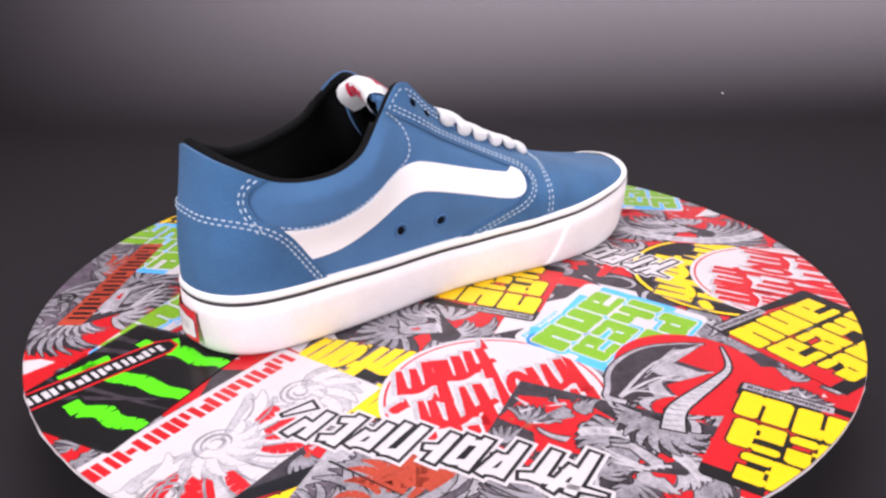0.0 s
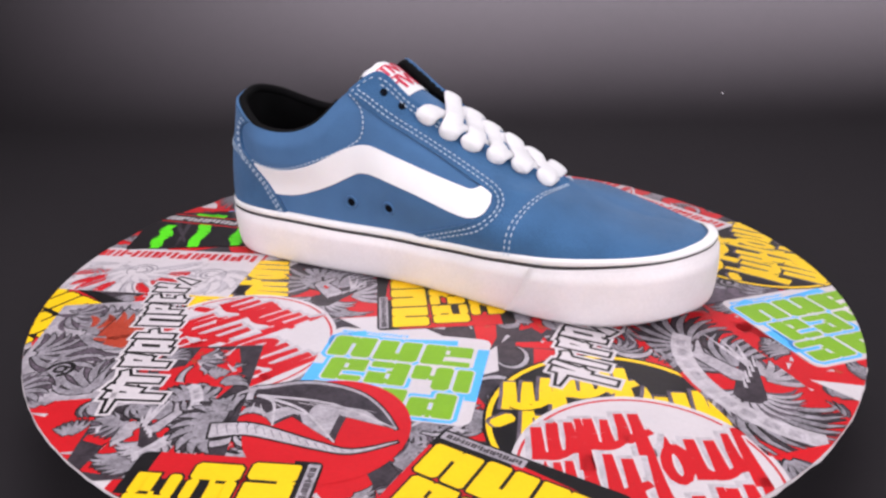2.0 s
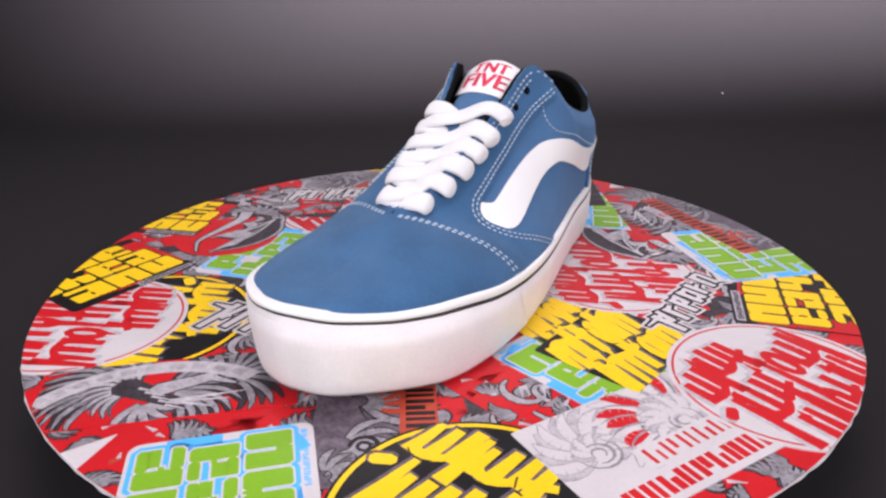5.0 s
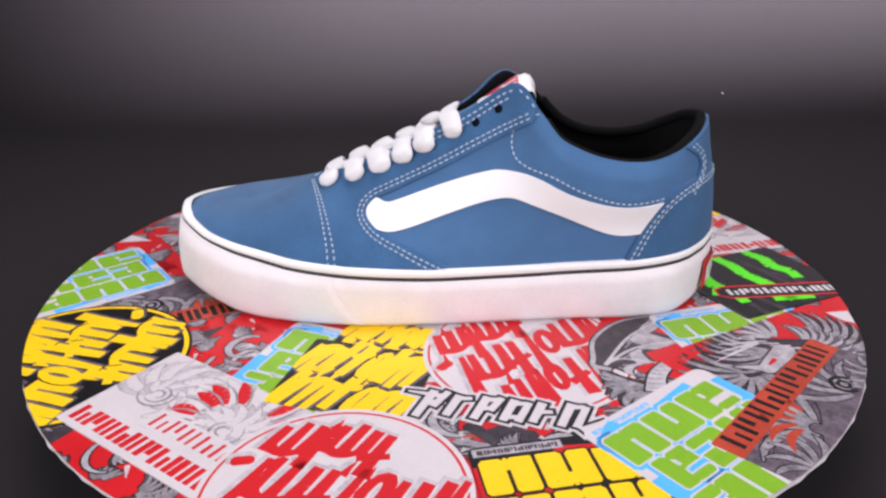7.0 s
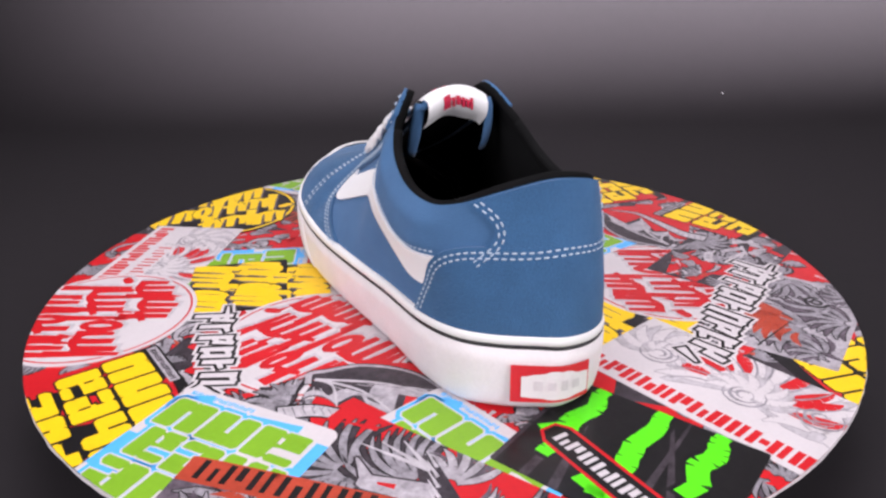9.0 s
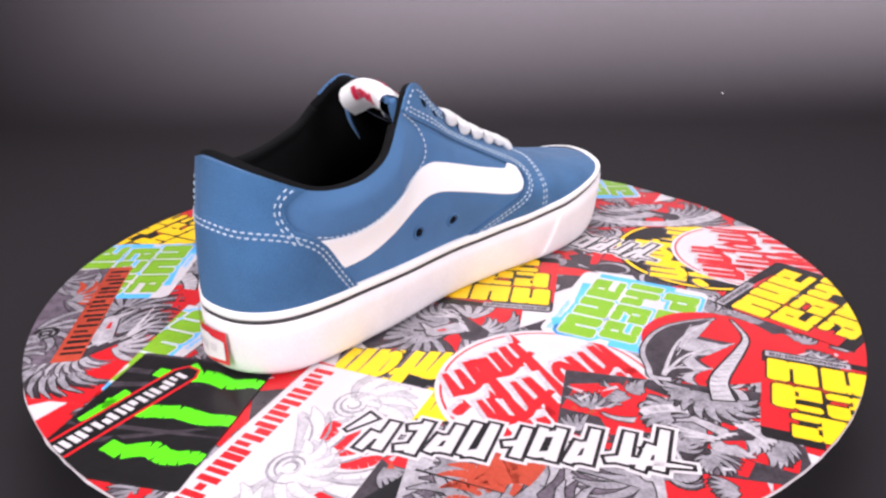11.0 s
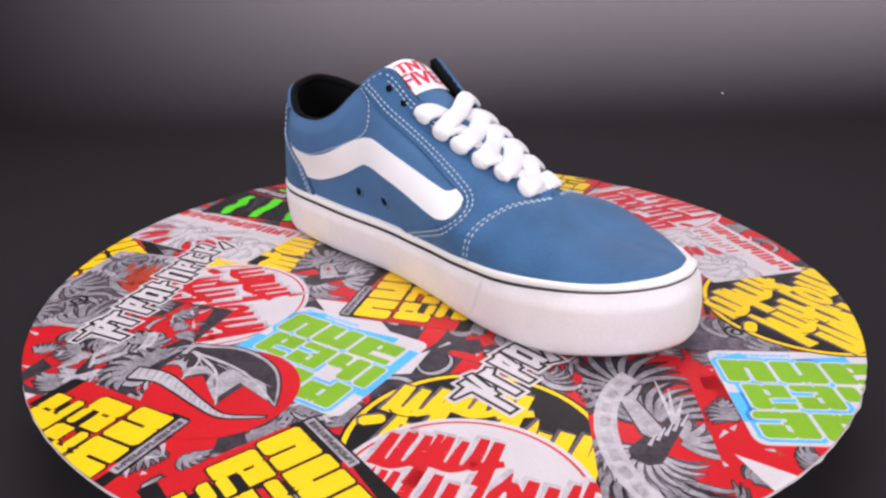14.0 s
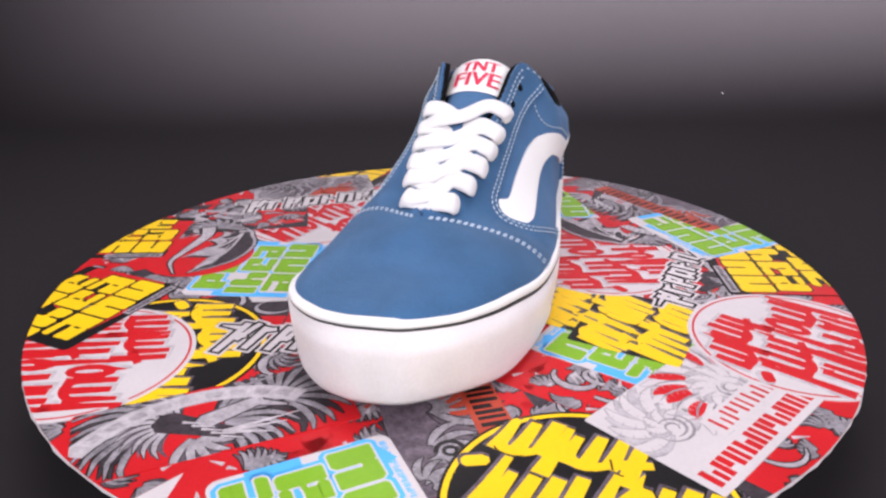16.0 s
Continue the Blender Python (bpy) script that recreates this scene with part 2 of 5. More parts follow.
def find(side, x, z):
    """The row and height of the upper at a place of its side view, in millimetres; side: 1 outer, -1 inner."""
    x, z = x / 1000, z / 1000
    lo, hi = (4 * SUB, HEEL * SUB) if side > 0 else (HEEL * SUB, (NROW - 4) * SUB)
    D = (UP[lo:hi + 1, :, 0] - x)**2 + (UP[lo:hi + 1, :, 2] - z)**2
    i, j = np.unravel_index(np.argmin(D), D.shape)
    u, v, step = (lo + i) / SUB, j / NV, 0.5
    err = lambda a, b: (at(a, b)[0][0] - x)**2 + (at(a, b)[0][2] - z)**2
    best = err(u, v)
    su, sv = 0.12, 0.03
    for _ in range(24):
        moved = False
        for a, b in ((su, 0), (-su, 0), (0, sv), (0, -sv)):
            if 0 <= v + b <= 1 and lo / SUB <= u + a <= hi / SUB:
                e = err(u + a, v + b)
                if e < best:
                    best, u, v, moved = e, u + a, v + b, True
        if not moved:
            su, sv = su / 2, sv / 2
    return u, v


def line_uv(side, points, n=6):
    """A smooth line on the side of the upper, as rows and heights."""
    return np.array([find(side, x, z) for x, z in spline(points, n)])


def patch(bm, A, B, n, m, lift, edge=True):
    """A piece of leather laid on the upper between two lines of rows and heights."""
    A, B = even_uv(A, n), even_uv(B, n)
    grid = []
    ts = np.linspace(0, 1, m)
    for k in range(n):
        row = []
        for t in ts:
            u, v = A[k] * (1 - t) + B[k] * t
            row.append((u, v, lift))
        if edge:
            row = [(row[0][0], row[0][1], -0.0006), (row[0][0], row[0][1], lift * 0.92)] + row[1:-1] + [(row[-1][0], row[-1][1], lift * 0.92), (row[-1][0], row[-1][1], -0.0006)]
        grid.append([at(*q)[0] for q in row])
    if edge:
        first = [at(*(A[0] * (1 - t) + B[0] * t), -0.0006)[0] for t in np.concatenate([[0], ts, [1]])]
        last = [at(*(A[-1] * (1 - t) + B[-1] * t), -0.0006)[0] for t in np.concatenate([[0], ts, [1]])]
        w = len(grid[0])
        first, last = even(first, w), even(last, w)
        grid = [first] + grid + [last]
    vs = sheet(bm, grid)
    bmesh.ops.recalc_face_normals(bm, faces=bm.faces)
    return vs


def even_uv(L, n):
    """n steps along a line of rows and heights, even in metres."""
    L = np.array(L, float)
    P = np.array([at(u, v)[0] for u, v in L])
    d = np.concatenate([[0], np.cumsum(np.linalg.norm(np.diff(P, axis=0), axis=1))])
    s = np.linspace(0, d[-1], n)
    return np.stack([np.interp(s, d, L[:, 0]), np.interp(s, d, L[:, 1])], 1)


def box(bm, c, along, normal, l, w, h):
    """A small raised bar with bevelled ends, lying on a surface."""
    along, normal, c = Vector(along).normalized(), Vector(normal).normalized(), Vector(c)
    side = normal.cross(along)
    rows = []
    for s, k, z in ((-0.5, 0.5, 0), (-0.32, 1, 1), (0.32, 1, 1), (0.5, 0.5, 0)):
        o = c + along * (l * s)
        rows.append([bm.verts.new(o - side * (w * k * 0.5)), bm.verts.new(o + normal * (h * (0.3 + 0.7 * z))), bm.verts.new(o + side * (w * k * 0.5))])
    for a, b in zip(rows, rows[1:]):
        for j in (0, 1):
            bm.faces.new((a[j], b[j], b[j + 1], a[j + 1]))


def stitches(bm, L, pitch=0.0030, size=0.0021, lift=0.0016, wide=0.0008):
    L = [q for q in L if 0.03 < q[1] < 0.99] if max(q[1] for q in L) - min(q[1] for q in L) > 0.2 else L
    P = np.array([at(u, v)[0] for u, v in L])
    d = np.linalg.norm(np.diff(P, axis=0), axis=1).sum()
    n = max(3, int(d / pitch))
    Q = even_uv(L, n)
    for k in range(n - 1):
        a, na = at(*Q[k], lift)
        b, _ = at(*Q[k + 1], lift)
        t = b - a
        if np.linalg.norm(t) > 1e-6:
            box(bm, (a + b) / 2, t, na, size, wide, 0.0006)


def shifted(L, off):
    """A line moved sideways over the upper by some metres."""
    L = even_uv([q for q in L if q[1] > 0.05], max(8, len(L)))
    out = []
    for k in range(len(L)):
        a, b = L[max(k - 1, 0)], L[min(k + 1, len(L) - 1)]
        p, n = at(*L[k])
        t = at(*b)[0] - at(*a)[0]
        s = np.cross(n, t)
        s = s / max(np.linalg.norm(s), 1e-9)
        du = (at(L[k][0] + 0.05, L[k][1])[0] - p) / 0.05
        dv = (at(L[k][0], L[k][1] + 0.02)[0] - at(L[k][0], L[k][1] - 0.02)[0]) / (0.04 if 0.02 < L[k][1] < 0.98 else 0.02)
        M = np.stack([du, dv], 1)
        duv, *_ = np.linalg.lstsq(M, s * off, rcond=None)
        out.append((L[k][0] + duv[0], min(max(L[k][1] + duv[1], 0.0), 1.0)))
    return np.array(out)


def tube(bm, path, normals, wide, thick, segs=10, cap=True, taper=None):
    """A flat or round band swept along a path."""
    rings = []
    n = len(path)
    for k in range(n):
        t = Vector(path[min(k + 1, n - 1)]) - Vector(path[max(k - 1, 0)])
        t.normalize()
        up = Vector(normals[k])
        side = t.cross(up).normalized()
        up = side.cross(t).normalized()
        f = 1 if taper is None else taper[k]
        ring = []
        for s in range(segs):
            a = 2 * math.pi * s / segs
            c, q = math.cos(a), math.sin(a)
            ring.append(bm.verts.new(Vector(path[k]) + side * (wide / 2 * f * math.copysign(abs(c)**0.88, c)) + up * (thick / 2 * f * math.copysign(abs(q)**0.88, q))))
        rings.append(ring)
    for a, b in zip(rings, rings[1:]):
        for s in range(segs):
            bm.faces.new((a[s], a[(s + 1) % segs], b[(s + 1) % segs], b[s]))
    if cap:
        bm.faces.new(rings[0][::-1])
        bm.faces.new(rings[-1])


def band(bm, rings, closed=True):
    vs = [[bm.verts.new(p) for p in r] for r in rings]
    n = len(vs[0])
    for a, b in zip(vs, vs[1:]):
        for k in range(n):
            bm.faces.new((a[k], a[(k + 1) % n], b[(k + 1) % n], b[k]))
    return vs


def build_shoe():
    shoe = new("shoe")
    tagged(shoe, "blue suede low skate shoe with white sole, standing on the disc", "shoe")
    # sole: outsole, wall of rubber tape, black line, upper tape
    bm = bmesh.new()
    rings = [sole_ring(0.030, 0.02), sole_ring(0.0052, 0.0), sole_ring(0.0028, 0.015), sole_ring(0.0018, 0.08), sole_ring(0.0010, 0.22), sole_ring(0.0003, 0.45), sole_ring(0.0, 0.62),
             sole_ring(0.0002, 0, below=0.0057), sole_ring(0.0012, 0, below=0.0055), sole_ring(0.004, 0, below=0.0055)]
    vs = band(bm, rings)
    bm.faces.new(vs[0][::-1])
    sole = part("sole", bm, RUBBER, shoe, "off-white rubber sole wall with a lapped joint")
    bm = bmesh.new()
    band(bm, [sole_ring(i, 0, below=b) for i, b in ((0.004, 0.0057), (0.0006, 0.0056), (0.0003, 0.0047), (0.0004, 0.0038), (0.004, 0.0037))])
    part("foxing_stripe", bm, BLACK_LINE, sole, "thin black line round the sole")
    bm = bmesh.new()
    band(bm, [sole_ring(i, 0, below=b) for i, b in ((0.004, 0.0039), (0.0008, 0.0039), (0.0003, 0.0035), (0.0002, 0.0020), (0.0005, 0.0006), (0.0011, 0.0), (0.0050, 0.0))])
    part("foxing_tape", bm, RUBBER_TOP, sole, "clean white rubber tape")
    # toe bumper: a second layer of tape round the toe with slanting ends
    bm = bmesh.new()
    n = 6
    m = len(SOLE) * n
    hs = (0.03, 0.08, 0.22, 0.45, 0.62, 0.83)
    ins = (0.0026, 0.0018, 0.0010, 0.0003, 0.0, 0.0002)
    grid = []
    def ring_at(r, k):
        i = math.floor(k)
        return r[i % m] * (1 - (k - i)) + r[(i + 1) % m] * (k - i)
    outer = [sole_ring(i - 0.0008, h) for i, h in zip(ins, hs)]
    deep = [sole_ring(0.004, h) for h in hs]
    for f in np.linspace(0, 1, 90):
        ks = [(-6.80 + 0.60 * h**0.6) * n * (1 - f) + (5.95 - 0.55 * h**0.6) * n * f for h in hs]
        grid.append([ring_at(deep[0], ks[0])] + [ring_at(o, k) for o, k in zip(outer, ks)] + [ring_at(deep[-1], ks[-1])])
        if f in (0, 1):
            cap = [ring_at(deep[0], ks[0])] + [ring_at(o, k) for o, k in zip(deep, ks)] + [ring_at(deep[-1], ks[-1])]
            grid.insert(0, cap) if f == 0 else grid.append(cap)
    sheet(bm, grid)
    bmesh.ops.recalc_face_normals(bm, faces=bm.faces)
    part("toe_bumper", bm, RUBBER, sole, "white rubber toe bumper")
    # heel label
    def label_patch(bm, y0, y1, h0, h1, out, cells=10, wob=None):
        lo = sole_ring(0, 0)
        cand = [k for k in range(m) if lo[k][0] < -0.12]
        ys = np.array([lo[k][1] for k in cand])
        o = np.argsort(ys)
        rows = []
        for h in np.linspace(h0, h1, 6):
            r = sole_ring(-out, h)
            yy = np.array([r[k][1] for k in cand])[o]
            rows.append([(np.interp(y, yy, np.array([r[k][0] for k in cand])[o]), y, np.interp(y, yy, np.array([r[k][2] for k in cand])[o]) + (wob(y, h) if wob else 0)) for y in np.linspace(y0, y1, cells)])
        sheet(bm, rows)
    bm = bmesh.new()
    label_patch(bm, -0.0225, 0.0095, 0.16, 0.66, 0.0012)
    bmesh.ops.recalc_face_normals(bm, faces=bm.faces)
    hlab = part("heel_label", bm, RED_RUBBER, sole, "red moulded heel label with a white field")
    bm = bmesh.new()
    label_patch(bm, -0.0215, 0.006, 0.22, 0.56, 0.0017, 14, lambda y, h: (0.0012 * math.cos((y + 0.008) * 230) + 0.0003 * math.sin(y * 900)) * (1 if h > 0.4 else -0.5))
    bmesh.ops.recalc_face_normals(bm, faces=bm.faces)
    part("label_field", bm, RUBBER, hlab, "white wavy field")
    bm = bmesh.new()
    for y0, y1, h0, h1 in ((-0.017, -0.0135, 0.34, 0.46), (-0.0115, -0.0085, 0.33, 0.47), (-0.0065, -0.0035, 0.34, 0.45), (-0.0015, 0.0015, 0.33, 0.46)):
        label_patch(bm, y0, y1, h0, h1, 0.0020, 4, lambda y, h: 0.0)
    bmesh.ops.recalc_face_normals(bm, faces=bm.faces)
    raised = part("raised_mark", bm, LABEL_GREY, hlab, "faint grey raised bars")
    raised["kind"] = "stuff"

    # upper
    bm = bmesh.new()
    sheet(bm, [[UP[i, j] for j in range(NV + 1)] for i in range(NU)], closed_u=True)
    bmesh.ops.remove_doubles(bm, verts=bm.verts, dist=1e-5)
    upper = part("upper", bm, NUBUCK, shoe, "blue nubuck quarters")
    # lining and rim
    inside = UP - UPN * 0.0035
    bm = bmesh.new()
    lo, hi = 7 * SUB, (SEAM_IN - 1) * SUB
    rows = range(lo, hi + 1)
    sheet(bm, [[inside[i, j] for j in range(NV + 1)] + [UP[i, NV]] for i in rows], flip=True)
    lining = part("lining", bm, LINING, shoe, "black textile lining")
    bm = bmesh.new()
    ks = range(CORNER_OUT * SUB + 2, CORNER_IN * SUB - 1)
    tube(bm, [inside[i, NV] * 0.7 + UP[i, NV] * 0.3 + np.array([0, 0, -0.0002]) for i in ks], [UPN[i, NV] for i in ks], 0.0052, 0.0048, 10)
    part("collar_binding", bm, LINING, shoe, "soft black collar binding")
    bm = bmesh.new()
    ring = [p * np.array([1, 1, 0]) * np.array([0.97, 0.9, 1]) + np.array([0, 0, 0.031]) for p in sole_ring(0.006, 0.5, 3)]
    f = bm.faces.new([bm.verts.new(p) for p in ring])
    part("insole", bm, LINING, shoe, "black insole")

    # toe cap
    bm = bmesh.new()
    us = np.linspace(SEAM_IN - NROW, SEAM_OUT, 20 * SUB)
    grid = []
    for k, u in enumerate(us):
        l = 0.0013
        grid.append([at(u, v, l)[0] for v in np.linspace(0, 1, 26)])
    grid = [[at(us[0], v, -0.0005)[0] for v in np.linspace(0, 1, 26)]] + grid + [[at(us[-1], v, -0.0005)[0] for v in np.linspace(0, 1, 26)]]
    sheet(bm, grid)
    bmesh.ops.remove_doubles(bm, verts=bm.verts, dist=0.0006)
    toe_cap = part("toe_cap", bm, SUEDE, upper, "blue suede toe cap")
    bm = bmesh.new()
    for du in (0.14, 0.32):
        for u in (SEAM_OUT - du, SEAM_IN + du - 0 ):
            stitches(bm, [(u, v) for v in np.linspace(0.04, 0.995, 24)], lift=0.0017)
    part("stitching", bm, THREAD, toe_cap, "double row of pale thread")

    for side, name in ((1, "outer"), (-1, "inner")):
        corner, stay, throat, seam = (CORNER_OUT, STAY_OUT, THROAT_OUT, SEAM_OUT) if side > 0 else (CORNER_IN, STAY_IN, THROAT_IN, SEAM_IN)
        s = 1 if side > 0 else -1
        # lace stay, sweeping round the head of the stripe
        back = line_uv(side, [(-47, 98.5), (-24, 85.2), (-1.5, 72.5), (22, 61), (31, 56.5), (34, 51), (27, 45.5), (12, 40), (-9, 31.5)] if side > 0 else
                       [(-44, 101), (-16.5, 85.5), (8, 73.2), (28.5, 63.2), (38, 58), (41, 53), (35.5, 47.5), (22, 42), (-6, 31.3)])
        front = [(corner - 0.15 * s, 1.0)] + [(u, 1.0) for u in np.linspace(corner - 0.4 * s, stay, 4)] + [(u, 1.0) for u in np.linspace(stay, seam, 14)[1:]] + [(seam, v) for v in np.linspace(1, 0, 16)[1:]] + [(seam + 0.6 * s, 0.0), (seam + 1.2 * s, 0.0)]
        bm = bmesh.new()
        patch(bm, back, front, 110, 16, 0.0014)
        stay_ob = part("lace_stay", bm, SUEDE, upper, "blue suede lace stay")
        bm = bmesh.new()
        for off in (0.0022, 0.0046):
            L = shifted(back, off * s * -1)
            stitches(bm, L, lift=0.0018)
        edge = [(u, 1 - 0.035) for u in np.linspace(corner - 0.2 * s, stay + 0.1 * s, 5)] 
        stitches(bm, edge, lift=0.0018)
        stitches(bm, [(u, 0.955) for u in np.linspace(stay, stay - 1.7 * s, 20)], lift=0.0018)
        stitches(bm, [(u, 0.915) for u in np.linspace(stay - 0.1 * s, stay - 1.7 * s, 20)], lift=0.0018)
        part("stitching", bm, THREAD, stay_ob, "double row of pale thread")
        # eyelets, two of them empty; near-black discs paint the shade inside their holes
        for x, z in ((-31, 102.3), (-20, 95.3)) if side > 0 else ((-28, 103.2), (-18.5, 96.4)):
            u, v = find(side, x, z)
            p, nrm = at(u, v, 0.0017)
            bm = bmesh.new()
            disc(bm, p, nrm, 0.0021, 0.0004)
            part("eyelet", bm, HOLE_SHADE, stay_ob, "small punched eyelet, the shade in its hole painted as a black disc")
        # side stripe
        low = [(-101.5, 46), (-86, 46.2), (-62, 56.2), (-42.5, 63.2), (-35.5, 63.8), (-27.5, 61.8), (-11, 56), (12, 47.6), (23, 45.4), (31.5, 47.4), (34.3, 51.6)] if side > 0 else \
              [(-100, 42.5), (-79.5, 44), (-57.5, 52), (-41.5, 60), (-34, 62), (-25, 61), (-5, 55.5), (21, 48.3), (31, 47.6), (36.5, 50.2), (38.6, 54.8)]
        top = [(-111, 62), (-89.5, 61.0), (-68.5, 66), (-49, 74.6), (-34, 76), (-22.5, 73.2), (-3.5, 66.6), (20, 57.4), (25.0, 56.6), (30.5, 57.8), (33.6, 55.4)] if side > 0 else \
              [(-109, 60), (-87, 58.7), (-67.5, 63.5), (-47, 73.7), (-35, 77), (-25, 75.5), (-0.5, 67.7), (22, 61.2), (28.0, 60.2), (34, 62.3), (37.8, 58.5)]
        bm = bmesh.new()
        patch(bm, line_uv(side, low), line_uv(side, top), 70, 8, 0.0012)
        part("side_stripe", bm, WHITE_LEATHER, upper, "white leather side stripe")
        # seam of the padded collar, above the stripe
        bm = bmesh.new()
        c = [(-50, 102.5), (-40, 97), (-37.5, 88.5), (-41.5, 80.5), (-56.5, 75.5), (-70.5, 68.8), (-89.5, 63), (-110, 64)] if side > 0 else \
            [(-46.5, 102.5), (-38.5, 95), (-36, 85.5), (-40, 78), (-59, 68.5), (-81, 60.7), (-98, 60), (-109, 62)]
        stitches(bm, line_uv(side, c), lift=0.0006, pitch=0.0027, size=0.0019)
        part("stitching", bm, THREAD, upper, "single row of pale thread")

    # vents on the inner side
    for x in (-44.3, -20):
        u, v = find(-1, x, 44)
        p, nrm = at(u, v, 0.0002)
        bm = bmesh.new()
        ring_mesh(bm, p, nrm, 0.0035, 0.0010)
        vent = part("vent_eyelet", bm, NUBUCK, upper, "blue painted metal vent eyelet")
        bm = bmesh.new()
        # no opening is cut: the vent's inner shade is a black disc
        disc(bm, p, nrm, 0.0022, 0.0005)
        part("hole", bm, HOLE_SHADE, vent, "black disc painted for the shade in the hole")

    # heel counter and heel tab
    ctr_out = line_uv(1, [(-94, 31.5), (-99.5, 44), (-109, 61), (-121, 69), (-137, 71.5)])
    ctr_in = line_uv(-1, [(-87, 30.5), (-94.5, 42.5), (-105, 58), (-117, 66), (-135, 70)])
    top = np.concatenate([ctr_out, ctr_in[::-1]])
    bm = bmesh.new()
    foot = [(u, 0.0) for u in np.linspace(top[0][0], top[-1][0], 60)]
    patch(bm, foot, top, 70, 12, 0.0017)
    counter = part("heel_counter", bm, SUEDE, upper, "blue suede heel counter")
    bm = bmesh.new()
    for off in (0.0020, 0.0042):
        stitches(bm, shifted(top, -off), lift=0.0019)
    part("stitching", bm, THREAD, counter, "double row of pale thread")
    tab_out = line_uv(1, [(-123, 64.5), (-128.5, 74), (-126.5, 80.5), (-119.5, 86)])
    tab_in = line_uv(-1, [(-114, 61.5), (-119.5, 72), (-118, 79), (-110.5, 83.2)])
    bm = bmesh.new()
    patch(bm, tab_out, tab_in, 14, 40, 0.0015)
    tab = part("heel_tab", bm, SUEDE, upper, "blue suede heel tab")
    bm = bmesh.new()
    for L, s in ((tab_out, 1), (tab_in, -1)):
        for off in (0.0018, 0.0038):
            stitches(bm, shifted(L, -off * s), lift=0.0016)
    part("stitching", bm, THREAD, tab, "double row of pale thread")

    build_tongue(shoe)
    build_laces(shoe)
    return shoe


def disc(bm, p, n, r, h, segs=14):
    q = Vector(n).to_track_quat("Z", "Y")
    c = bm.verts.new(Vector(p) + Vector(n) * h)
    ring = [bm.verts.new(Vector(p) + q @ Vector((r * math.cos(2 * math.pi * k / segs), r * math.sin(2 * math.pi * k / segs), 0))) for k in range(segs)]
    for k in range(segs):
        bm.faces.new((c, ring[k], ring[(k + 1) % segs]))


def ring_mesh(bm, p, n, r, t, segs=18):
    q = Vector(n).to_track_quat("Z", "Y")
    rows = []
    for k in range(segs):
        a = 2 * math.pi * k / segs
        d = Vector((math.cos(a), math.sin(a), 0))
        rows.append([Vector(p) + q @ (d * (r + t * x) + Vector((0, 0, t * z))) for x, z in ((0.5, -0.3), (0.5, 0.3), (0, 0.8), (-0.6, 0.7), (-0.9, 0.1))])
    sheet(bm, rows, closed_u=True)


# middle line of the tongue: x, y, z, half width, in millimetres
TONGUE = [(64, -2, 58, 9), (44, -3, 67.5, 14), (22, -4, 77, 16), (2, -4.5, 86.5, 17.5), (-18, -5, 97, 18.5), (-30, -5.5, 104.5, 19), (-38, -5.5, 110.2, 18.5), (-43.5, -6, 112.2, 17)]


def tongue_frame(s):
    """Place, half width, way and normal of the tongue's middle line; s from 0 at the throat to 1 at the top."""
    P = spline(np.array(TONGUE, float) / 1000, 8)
    k = s * (len(P) - 1)
    i = min(int(k), len(P) - 2)
    f = k - i
    p = P[i] * (1 - f) + P[i + 1] * f
    t = P[min(i + 2, len(P) - 1)] - P[max(i - 1, 0)]
    t = t[:3] / np.linalg.norm(t[:3])
    n = np.cross(np.array([0, 1, 0]), t)
    return p[:3], p[3], t, n if n[2] > 0 else -n


def tongue_point(s, a, lift):
    """a: -1 to 1 across; the tongue arches down at its sides."""
    p, w, t, n = tongue_frame(s)
    drop = 0.007 * abs(a)**2.2
    return p + np.array([0, a * w, 0]) + n * (lift - drop)


